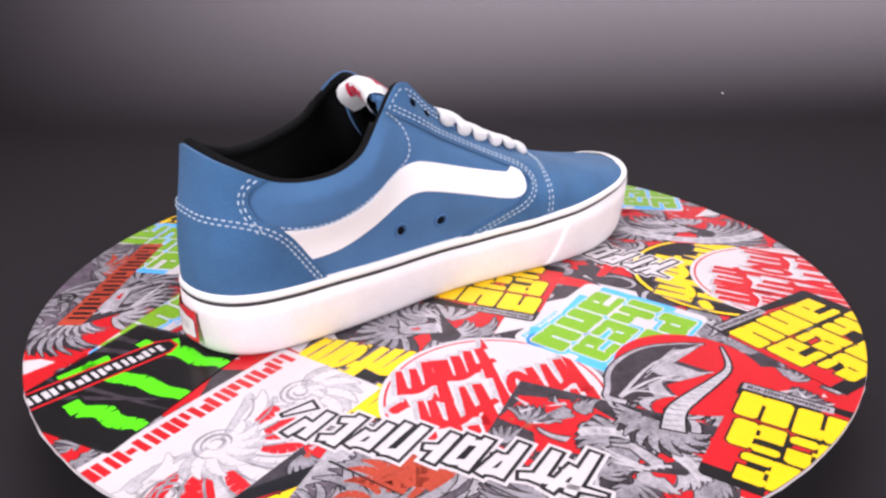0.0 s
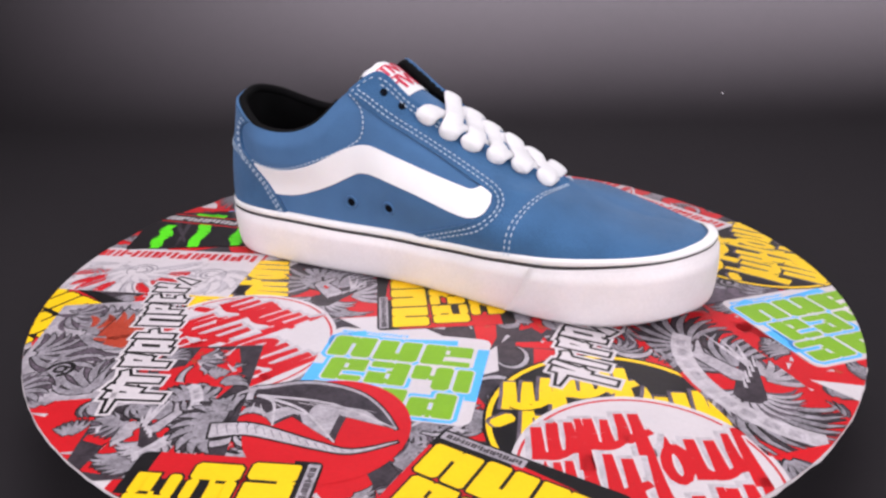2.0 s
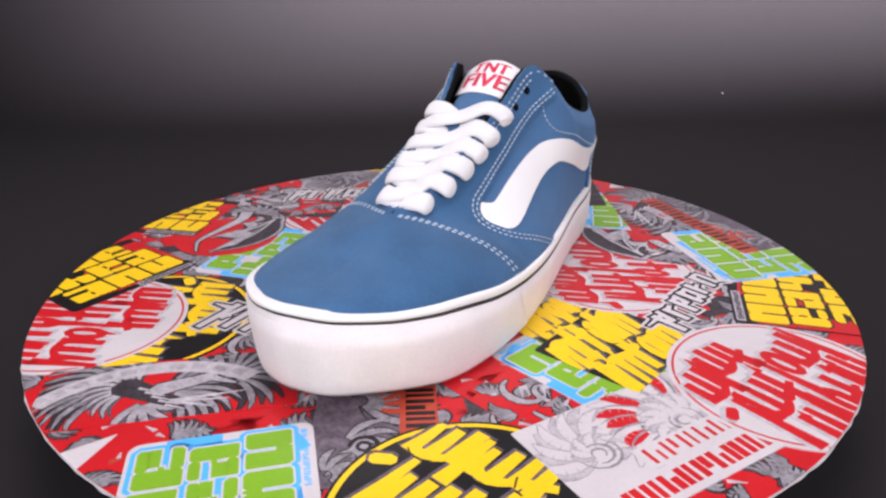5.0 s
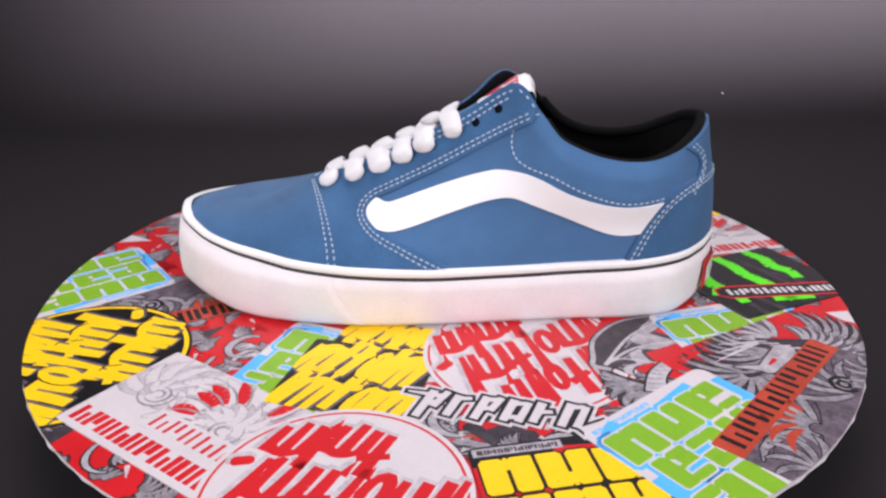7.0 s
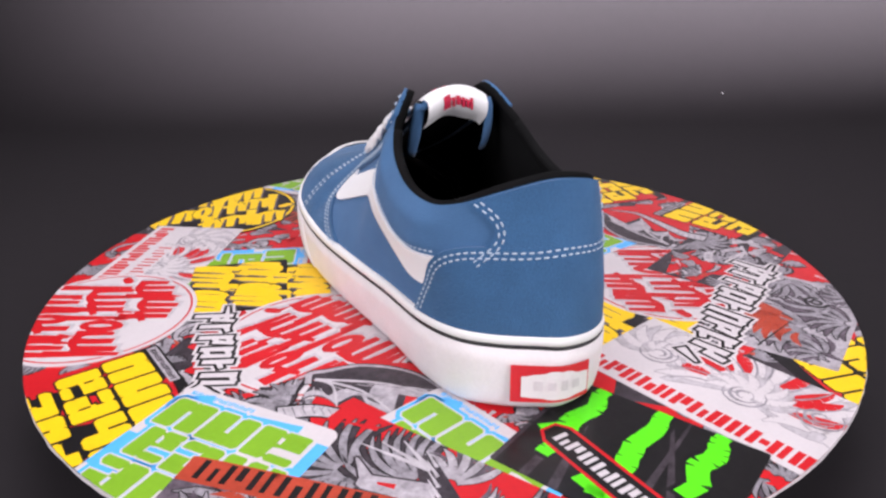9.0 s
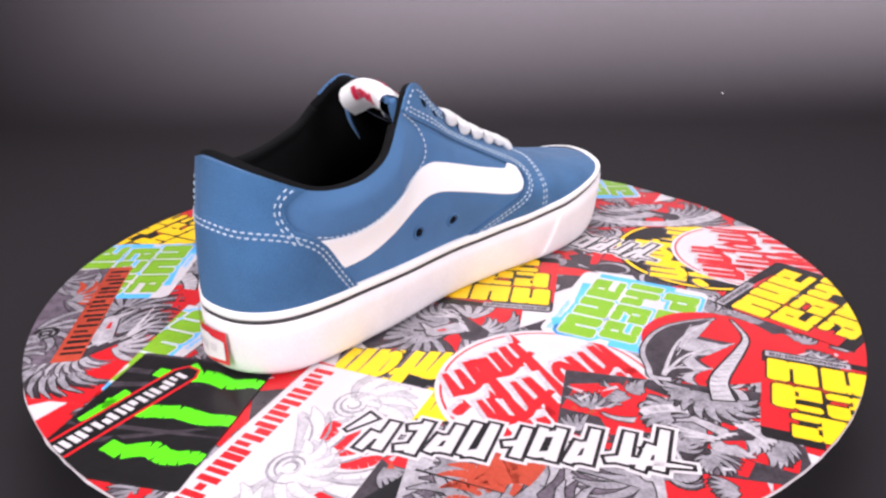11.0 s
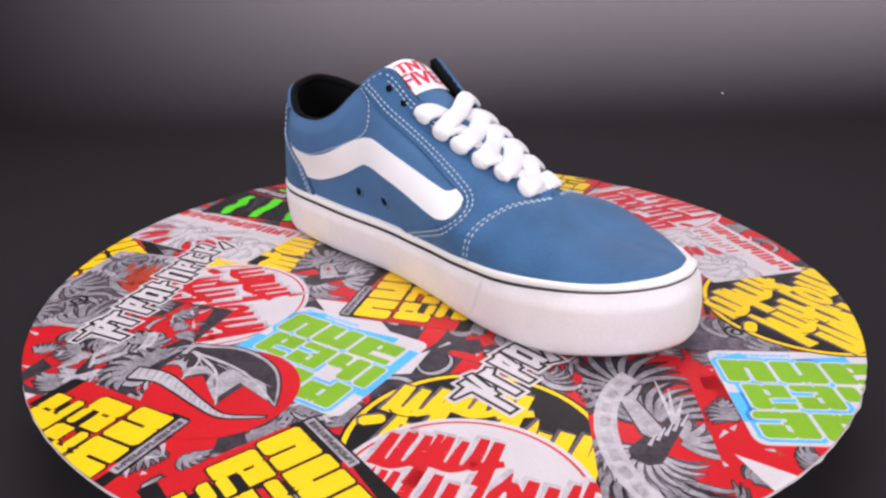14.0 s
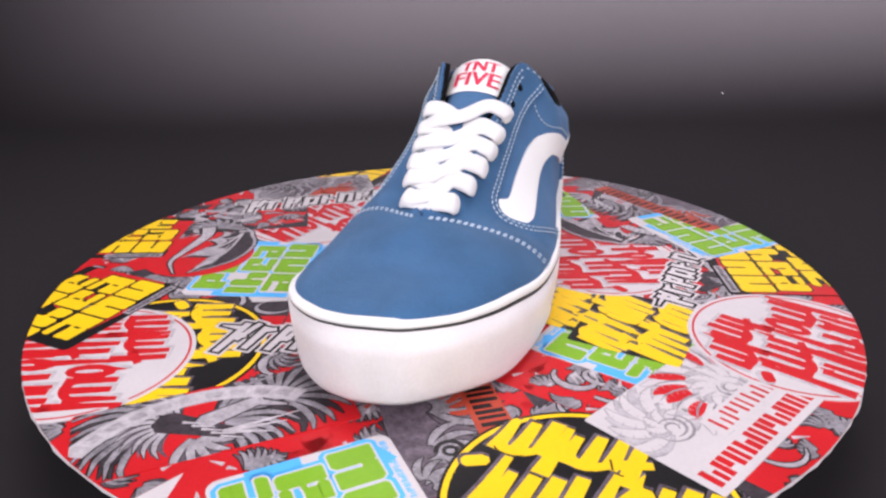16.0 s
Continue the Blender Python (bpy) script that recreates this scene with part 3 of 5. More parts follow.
def build_tongue(shoe):
    bm = bmesh.new()
    grid = []
    for s in np.linspace(0, 1, 40):
        ring = []
        for a in np.linspace(-1, 1, 15):
            ring.append(tongue_point(s, a, 0.0028 * (1 - abs(a)**6)))
        for a in np.linspace(1, -1, 15):
            ring.append(tongue_point(s, a, -0.0030 * (1 - abs(a)**6)))
        grid.append(ring + [ring[0]])
    sheet(bm, grid)
    bmesh.ops.remove_doubles(bm, verts=bm.verts, dist=1e-5)
    bm.verts.ensure_lookup_table()
    bmesh.ops.holes_fill(bm, edges=[e for e in bm.edges if e.is_boundary], sides=0)
    bmesh.ops.recalc_face_normals(bm, faces=bm.faces)
    tongue = part("tongue", bm, NUBUCK, shoe, "padded blue tongue")
    bm = bmesh.new()
    sheet(bm, [[tongue_point(q, a, -0.0030 * (1 - abs(a)**6) - 0.0006) for a in np.linspace(-0.80, 0.80, 11)] for q in np.linspace(0.1, 0.995, 24)], flip=True)
    part("tongue_lining", bm, LINING, tongue, "black textile back of the tongue")
    for e in (-1, 1):
        bm = bmesh.new()
        path = [tongue_point(1.0, e * 0.97, 0.0) + np.array([0.0030 + 0.010 * q * q, e * (0.0005 + 0.0050 * q - 0.003 * q * q), 0.002 - 0.027 * q]) for q in np.linspace(0, 1, 9)]
        tube(bm, path, [np.array([-1.0, e * 0.35, 0.25])] * 9, 0.0056, 0.0022, 10, taper=[0.8, 1, 1, 1, 1, 1, 0.95, 0.9, 0.8])
        part("gusset", bm, NUBUCK, tongue, "blue padded side edge")
    # label folded over the top
    bm = bmesh.new()
    rows = []
    for q in np.linspace(0.60, 1.0, 16):
        rows.append([tongue_point(q, a, 0.0034) for a in np.linspace(-0.92, 0.92, 17)])
    fold = ((-0.0025, -0.0010), (-0.0042, -0.0035), (-0.0040, -0.0070), (-0.0022, -0.0102), (0.0015, -0.0132), (0.0055, -0.0160))

    def back_point(q, a, out):
        """A point of the label's hanging back flap; q from 0 to 5 down the flap."""
        k = min(int(q), 4)
        dx, dz = np.array(fold[k]) * (1 - q + k) + np.array(fold[k + 1]) * (q - k)
        return tongue_point(1.0, a, 0.0034) + np.array([dx - out, 0.0008 * math.sin(a * 5), dz - out * 0.4 + 0.0007 * math.sin(a * 7 + 1)])

    for q in (0, 1, 2, 3, 4, 5):
        rows.append([back_point(q, a, 0) for a in np.linspace(-0.92, 0.92, 17)])
    sheet(bm, rows)
    bmesh.ops.recalc_face_normals(bm, faces=bm.faces)
    lab = part("tongue_label", bm, WHITE_LEATHER, tongue, "white woven label with red marks folded over the top")
    # two words in red
    bm = bmesh.new()
    for text, s0, s1, a0, a1 in (("TNT", 0.785, 0.905, -0.60, 0.56), ("FIVE", 0.645, 0.770, -0.68, 0.66)):
        cu = bpy.data.curves.new("words", "FONT")
        cu.body, cu.resolution_u = text, 3
        ob = new("words", cu)
        me = ob.to_mesh()
        co = np.array([v.co[:2] for v in me.vertices])
        lo, hi = co.min(0), co.max(0)
        wb = bmesh.new()
        wb.from_mesh(me)
        bmesh.ops.triangulate(wb, faces=wb.faces)
        bmesh.ops.subdivide_edges(wb, edges=wb.edges, cuts=1)
        for side in (-0.010, 0.0, 0.010):          # heavy strokes
            vs = {}
            for v in wb.verts:
                q = (np.array(v.co[:2]) - lo) / (hi - lo)
                vs[v] = bm.verts.new(tongue_point(s0 + (s1 - s0) * q[1], a0 + (a1 - a0) * q[0] + side * 2.5, 0.0038 + side * 0.004))
            for f in wb.faces:
                bm.faces.new([vs[v] for v in f.verts])
        wb.free()
        ob.to_mesh_clear()
        bpy.data.objects.remove(ob)
        bpy.data.curves.remove(cu)
    bmesh.ops.recalc_face_normals(bm, faces=bm.faces)
    part("red_print", bm, RED_THREAD, lab, "two words in red capitals", smooth=False)
    bm = bmesh.new()
    for a0, a1, lo, hi in ((-0.42, -0.34, 2.9, 1.2), (-0.31, -0.22, 2.7, 1.6), (-0.19, -0.11, 2.8, 1.4), (-0.08, 0.02, 2.6, 1.3), (0.05, 0.12, 2.9, 1.5), (0.16, 0.34, 3.0, 0.9)):
        sheet(bm, [[back_point(q, a + (2 - q) * 0.03, 0.0005) for a in np.linspace(a0, a1, 3)] for q in np.linspace(hi, lo, 4)])
    sheet(bm, [[back_point(q, a, 0.0006) for a in np.linspace(-0.40, 0.30, 7)] for q in (1.5, 1.75)])
    part("red_print", bm, RED_THREAD, lab, "small red marks", smooth=False)


def build_laces(shoe):
    outer = [find(1, x, z) for x, z in ((56, 61), (41, 66), (28, 71.5), (16, 77), (4.5, 83), (-8.5, 91))]
    inner = [find(-1, x, z) for x, z in ((57, 62), (44, 68), (32, 72.5), (19.5, 78), (7, 83.5), (-6, 91))]
    knots = random.Random(11)
    laces = new("laces")
    laces.parent = shoe
    laces["label"] = "wide flat white cotton laces, crossed six times"

    def strand(a, b, high):
        """From an eyelet out over the edge of its stay, across the tongue and into the eyelet of the other stay."""
        pa, na = at(*a, 0.0008)
        pb, nb = at(*b, 0.0008)
        ea, _ = at(a[0], 1.0, 0.0)
        eb, _ = at(b[0], 1.0, 0.0)
        oa, ob = (pa - ea) / np.linalg.norm(pa - ea), (pb - eb) / np.linalg.norm(pb - eb)
        mid = (pa + pb) / 2
        nm = np.array([0.45, 0, 0.9])
        pts = [pa + oa * 0.0042 + na * 0.0004, pa + oa * 0.0022 + na * 0.0020, pa * 0.75 + ea * 0.25 + na * 0.0030,
               ea * 0.75 + mid * 0.25 + nm * (0.0008 + high * 0.6), mid + nm * (0.0006 + high), eb * 0.75 + mid * 0.25 + nm * (0.0008 + high * 0.6),
               pb * 0.75 + eb * 0.25 + nb * 0.0030, pb + ob * 0.0022 + nb * 0.0020, pb + ob * 0.0042 + nb * 0.0004]
        tw = np.array([knots.uniform(-0.14, 0.14), 0, 0])          # each strand lies a little twisted
        nrm = [na + tw, na + tw, na * 0.7 + nm * 0.3, nm, nm, nm, nb * 0.7 + nm * 0.3, nb - tw, nb - tw]
        path = spline(pts, 5)
        normals = spline(nrm, 5)
        n = len(path)
        taper = [0.22 + 0.78 * math.sin(math.pi / 2 * min(1, min(k, n - 1 - k) / 8))**0.75 for k in range(n)]
        bm = bmesh.new()
        tube(bm, path + np.array([knots.uniform(-0.0009, 0.0009), 0, 0]), normals, 0.0108 * knots.uniform(0.90, 1.10), 0.0037 * knots.uniform(0.9, 1.12), 14, taper=taper)
        part("lace", bm, LACE, laces)

    strand(inner[0], outer[0], 0.0)
    for k in range(5):
        strand(outer[k], inner[k + 1], 0.0)
        strand(inner[k], outer[k + 1], 0.0022 if k < 4 else 0.0048)


shoe = build_shoe()


# ---- the turning display disc and its stickers ----
VINYL = {k: material("vinyl_" + k, c, 0.30, vary=v, scale=170 if v > 0.25 else 40, fine=650, bump=0.04, coat=0.04, spec=0.28) for k, (c, v) in {
    "grey": ((0.25, 0.23, 0.26), 0.55), "white": ((0.57, 0.525, 0.55), 0.06), "black": ((0.012, 0.011, 0.012), 0.3), "red": ((0.53, 0.014, 0.020), 0.10),
    "yellow": ((0.86, 0.55, 0.012), 0.06), "green": ((0.20, 0.40, 0.025), 0.08), "blue": ((0.09, 0.42, 0.85), 0.08), "lime": ((0.10, 0.72, 0.012), 0.08),
    "orange": ((0.40, 0.055, 0.030), 0.25), "dark": ((0.046, 0.037, 0.045), 0.6), "silver": ((0.36, 0.33, 0.365), 0.40),
    "mist": ((0.45, 0.415, 0.45), 0.28), "plum": ((0.115, 0.09, 0.115), 0.6)}.items()}
rng = random.Random(7)


def build_disc():
    table = new("display_turntable")
    tagged(table, "round turning display disc covered with colourful overlapping stickers", "turntable")
    bm = bmesh.new()
    n = 240
    prof = [(0.0, 0.0), (DISC_R - 0.0015, 0.0), (DISC_R - 0.0003, -0.0004), (DISC_R, -0.0012), (DISC_R - 0.0006, -0.0024), (DISC_R - 0.006, -0.003), (0.0, -0.006)]
    rough = random.Random(5)
    rows = []
    for k in range(n):          # a rim of trimmed film, nicked and a little uneven
        a = 2 * math.pi * k / n
        ragged = max(0.0, 0.0002 * math.sin(k * 0.9) + 0.0002 * math.sin(k * 2.3 + 1) + rough.uniform(-0.0003, 0.0005))
        rows.append([((r + (ragged if r > DISC_R - 0.001 else 0)) * math.cos(a), (r + (ragged if r > DISC_R - 0.001 else 0)) * math.sin(a), z) for r, z in prof])
    sheet(bm, rows, closed_u=True)
    bmesh.ops.remove_doubles(bm, verts=bm.verts, dist=1e-6)
    bmesh.ops.recalc_face_normals(bm, faces=bm.faces)
    part("disc", bm, VINYL["white"], table, "white laminated disc", smooth=False)
    bm = bmesh.new()
    sheet(bm, [[(r * math.cos(2 * math.pi * k / 48), r * math.sin(2 * math.pi * k / 48), z) for r, z in ((0, -0.006), (0.05, -0.006), (0.05, -0.02), (0.13, -0.022), (0.135, -0.026), (0.135, -0.049), (0, -0.049))] for k in range(48)], closed_u=True)
    bmesh.ops.remove_doubles(bm, verts=bm.verts, dist=1e-6)
    bmesh.ops.recalc_face_normals(bm, faces=bm.faces)
    part("base", bm, BLACK_LINE, table, "black plastic base", smooth=False)
    return table


table = build_disc()
RIM = [((DISC_R * 1000 - 0.1) * math.cos(2 * math.pi * k / 180), (DISC_R * 1000 - 0.1) * math.sin(2 * math.pi * k / 180)) for k in range(180)]


def clip(poly, window):
    """Cut a polygon to a convex window (anticlockwise)."""
    out = list(poly)
    n = len(window)
    for i in range(n):
        if len(out) < 3:
            return []
        (ax, ay), (bx, by) = window[i], window[(i + 1) % n]
        d = [(bx - ax) * (p[1] - ay) - (by - ay) * (p[0] - ax) for p in out]
        if min(d) >= 0:
            continue
        new_out = []
        for k in range(len(out)):
            p, q, dp, dq = out[k], out[(k + 1) % len(out)], d[k], d[(k + 1) % len(out)]
            if dp >= 0:
                new_out.append(p)
            if (dp >= 0) != (dq >= 0):
                f = dp / (dp - dq)
                new_out.append((p[0] + (q[0] - p[0]) * f, p[1] + (q[1] - p[1]) * f))
        out = new_out
    return out


def rounded(w, h, r=3.0, n=4):
    """A rounded rectangle about the origin."""
    out = []
    for cx, cy, a0 in ((w / 2 - r, -h / 2 + r, -90), (w / 2 - r, h / 2 - r, 0), (-w / 2 + r, h / 2 - r, 90), (-w / 2 + r, -h / 2 + r, 180)):
        for k in range(n + 1):
            a = math.radians(a0 + 90 * k / n)
            out.append((cx + r * math.cos(a), cy + r * math.sin(a)))
    return out


def circle(r, n=56, cx=0, cy=0):
    return [(cx + r * math.cos(2 * math.pi * k / n), cy + r * math.sin(2 * math.pi * k / n)) for k in range(n)]


def stroke(x0, y0, x1, y1, w0, w1=None, round_end=0.0):
    """A straight brush stroke; its ends may bulge."""
    w1 = w0 if w1 is None else w1
    l = math.hypot(x1 - x0, y1 - y0) or 1e-6
    tx, ty = (x1 - x0) / l, (y1 - y0) / l
    nx, ny = -ty, tx
    a, b = w0 / 2, w1 / 2
    e0, e1 = a * round_end, b * round_end
    pts = [(x0 - nx * a, y0 - ny * a), (x1 - nx * b, y1 - ny * b)]
    if round_end:
        pts += [(x1 - nx * b * 0.5 + tx * e1, y1 - ny * b * 0.5 + ty * e1), (x1 + nx * b * 0.5 + tx * e1, y1 + ny * b * 0.5 + ty * e1)]
    pts += [(x1 + nx * b, y1 + ny * b), (x0 + nx * a, y0 + ny * a)]
    if round_end:
        pts += [(x0 + nx * a * 0.5 - tx * e0, y0 + ny * a * 0.5 - ty * e0), (x0 - nx * a * 0.5 - tx * e0, y0 - ny * a * 0.5 - ty * e0)]
    return pts


def ring_strokes(r, w, n=64, cx=0, cy=0):
    out = []
    for k in range(n):
        a, b = 2 * math.pi * k / n, 2 * math.pi * (k + 1.02) / n
        out.append([(cx + q * math.cos(t), cy + q * math.sin(t)) for q, t in ((r - w / 2, a), (r + w / 2, a), (r + w / 2, b), (r - w / 2, b))])
    return out


def block_row(x0, x1, y0, y1, cells, gap, slit):
    """A row of heavy printed blocks with thin slits cut into them; cells: kind and width, slit in millimetres. Each block is a group of pieces."""
    out = []
    unit = (x1 - x0) / sum(w for kind, w in cells)
    x = x0
    for kind, w in cells:
        a, b = x + gap / 2, x + unit * w - gap / 2
        x += unit * w
        j = rng.uniform(-0.05, 0.05) * (y1 - y0)
        lo, hi = y0 + gap / 2 + max(j, 0), y1 - gap / 2 + min(j, 0)
        h, m = hi - lo, (a + b) / 2 + rng.uniform(-0.4, 0.4)
        p, q = m - slit / 2, m + slit / 2
        if kind == "arch":
            bars = [(a, p, lo, hi), (q, b, lo, hi), (p, q, lo + h * 0.62, hi)]
        elif kind == "bowl":
            bars = [(a, p, lo, hi), (q, b, lo, hi), (p, q, lo, lo + h * 0.36)]
        elif kind == "flag":
            bars = [(a, p, lo, hi), (q, b, lo + h * 0.26, hi), (p, q, lo + h * 0.70, hi), (p, q, lo + h * 0.26, lo + h * 0.42)]
        elif kind == "chair":
            bars = [(a, p, lo, hi), (q, b, lo, lo + h * 0.62), (p, q, lo + h * 0.42, lo + h * 0.62)]
        elif kind == "shelf":
            bars = [(a, p, lo, hi), (p, b, lo + h * 0.74, hi), (p, b, lo, lo + h * 0.28), (q, b, lo + h * 0.50, lo + h * 0.76), (p, q, lo + h * 0.40, lo + h * 0.52)]
        elif kind == "hook":
            bars = [(q, b, lo, hi), (a, q, lo + h * 0.76, hi), (a, q, lo, lo + h * 0.24), (a, p, lo + h * 0.22, lo + h * 0.54), (p, q, lo + h * 0.44, lo + h * 0.56)]
        else:
            bars = [(a, b, lo, hi)]
        group = []
        for n, (l, r, u, v) in enumerate(bars):
            e = min(1.5, (r - l) * 0.3, (v - u) * 0.3)
            d = [e * rng.uniform(0.3, 1.2) if (l in (a, b) or r in (a, b)) and (u == lo or v == hi) else 0.0 for _ in range(4)]
            group.append([(l, u + d[0]), (l + d[0] + 0.001, u), (r - d[1], u), (r, u + d[1] + 0.001), (r, v - d[2]), (r - d[2] - 0.001, v), (l + d[3], v), (l, v - d[3] - 0.001)])
        out.append(group)
    return out


def flat(groups):
    """The single pieces of groups of pieces."""
    return [p for g in groups for p in g]


def arc(cx, cy, rx, ry, a0, a1, w, n=9, lean=0.0, thin=1.0):
    """A bent brush stroke along part of an oval."""
    out = []
    for k in range(n):
        q = []
        for t, e in ((k / n, -1), (k / n, 1), ((k + 1) / n, 1), ((k + 1) / n, -1)):
            a = math.radians(a0 + (a1 - a0) * t)
            ww = w * (1 + (thin - 1) * abs(2 * t - 1)) / 2
            y = (ry + e * ww) * math.sin(a)
            q.append((cx + (rx + e * ww) * math.cos(a) + lean * y, cy + y))
        out.append(q)
    return out


def brush_marks(x0, x1, y, h, kinds, w, lean=0.30):
    """A line of fat brushed marks that run into one another: loops, combs, slashes and drips, each stroke a group of pieces."""
    out = []
    size = {"comb": 1.5, "slash": 0.55, "dot": 0.4}
    unit = (x1 - x0) / sum(size.get(k, 1.0) for k in kinds)
    x = x0

    def pull(ax, ay, bx, by, w0, w1):
        """A stroke with a bend, leaning over."""
        mx, my = (ax + bx) / 2 + rng.uniform(-0.5, 0.5), (ay + by) / 2
        pts = [(px + lean * (py - y), py) for px, py in ((ax, ay), (mx, my), (bx, by))]
        out.append([stroke(*pts[0], *pts[1], w0, (w0 + w1) / 2), stroke(*pts[1], *pts[2], (w0 + w1) / 2, w1)])

    for kind in kinds:
        cw = unit * size.get(kind, 1.0)
        cx, yy = x + cw / 2, y + rng.uniform(-0.07, 0.07) * h
        x += cw
        rx, ry = max(cw * 0.52 - w * 0.42, w * 0.45), h * 0.40 - w * 0.40
        low, top = yy - h * 0.42, yy + h * 0.42
        if kind == "loop":
            out.append(arc(cx, yy, rx, ry, 60, 425, w, 12, lean, 0.75))
        elif kind == "comb":
            for f in (-0.42, 0.0, 0.42):
                pull(cx + f * cw, top - h * 0.1, cx + f * cw - 0.5, low - rng.uniform(-0.05, 0.12) * h, w, w * rng.uniform(0.5, 0.9))
            out.append(arc(cx, yy + h * 0.1, cw * 0.42, h * 0.22, 10, 170, w * 0.8, 8, lean, 0.8))
        elif kind == "slash":
            pull(cx, top + h * rng.uniform(0.2, 0.45), cx - 0.6, low - h * rng.uniform(0.0, 0.15), w * 1.1, w * 0.5)
        elif kind == "cross":
            pull(cx, top + h * 0.25, cx, low, w * 1.1, w * 0.8)
            pull(cx - cw * 0.5, yy + h * 0.12, cx + cw * 0.6, yy + h * 0.22, w * 0.6, w * 0.9)
        else:
            out.append([stroke(cx - w * 0.5, low + 0.5, cx + w * 0.5, low + w * 0.4, w * 0.9, w * 0.9, 0.6)])
        if rng.random() < 0.45:          # a drip
            q = cx + rng.uniform(-0.4, 0.4) * cw
            pull(q, low + h * 0.1, q - 0.8, low - h * rng.uniform(0.12, 0.3), w * 0.7, 0.5)
    return out


def plume(cx, cy, a0, a1, n, r0, r1, w, bend=0.5, taper=0.25):
    """Overlapping curved feathers round a shoulder, each a group of pieces."""
    out = []
    for k in range(n):
        f = (k + 0.5) / n
        a = math.radians(a0 + (a1 - a0) * f + rng.uniform(-2, 2))
        q = r1 * (1 - taper * f) * rng.uniform(0.92, 1.0)
        pts = []
        for t in np.linspace(0, 1, 6):
            r = r0 + (q - r0) * t
            b = a + bend * t * t
            pts.append((cx + r * math.cos(b), cy + r * math.sin(b)))
        wd = [w * v for v in (0.5, 0.8, 1.0, 1.0, 0.75, 0.12)]
        out.append([stroke(*pts[j], *pts[j + 1], wd[j], wd[j + 1]) for j in range(5)])
    return out


def feathered(fans, edge, tones, name="plumage", d=0.7):
    """Layers of feathers, dark-edged: every other one on top, in two tones."""
    even_ones, odd = [f for k, f in enumerate(fans) if k % 2 == 0], [f for k, f in enumerate(fans) if k % 2]
    return [("dark_" + name, edge, grown(flat(even_ones), d)), ("lower_" + name, tones[0], flat(even_ones)), ("edge_" + name, edge, grown(flat(odd), d)), ("upper_" + name, tones[1], flat(odd))]


def grown(polys, d):
    """Each convex piece made larger by d all round."""
    out = []
    for p in polys:
        cx, cy = sum(q[0] for q in p) / len(p), sum(q[1] for q in p) / len(p)
        n = len(p)
        g = []
        for k in range(n):
            (ax, ay), (bx, by), (ex, ey) = p[k - 1], p[k], p[(k + 1) % n]
            v = Vector((bx - ax, by - ay)), Vector((ex - bx, ey - by))
            n1, n2 = Vector((v[0].y, -v[0].x)), Vector((v[1].y, -v[1].x))
            if n1.length < 1e-6 or n2.length < 1e-6:
                g.append((bx, by))
                continue
            n1.normalize(), n2.normalize()
            m = n1 + n2
            m = m / max(m.dot(m) / 2, 0.5)
            g.append((bx + m.x * d, by + m.y * d))
        out.append(g)
    return out


def bars_row(x0, x1, y, h, n, w):
    """A line of plain upright bars of uneven height in place of print."""
    out = []
    cw = (x1 - x0) / n
    for k in range(n):
        l = x0 + cw * (k + 0.24)
        r = l + cw * (0.46 if k % 3 else 0.52)
        out.append(stroke(l, y - h / 2, l, y + h / 2, w * 1.15))
        out.append(stroke(r, y - h * (0.5 if k % 4 != 1 else 0.2), r, y + h * (0.5 if k % 3 else 0.18), w * (1.3 if k % 2 else 0.95)))
    return out


LEVEL = [0]


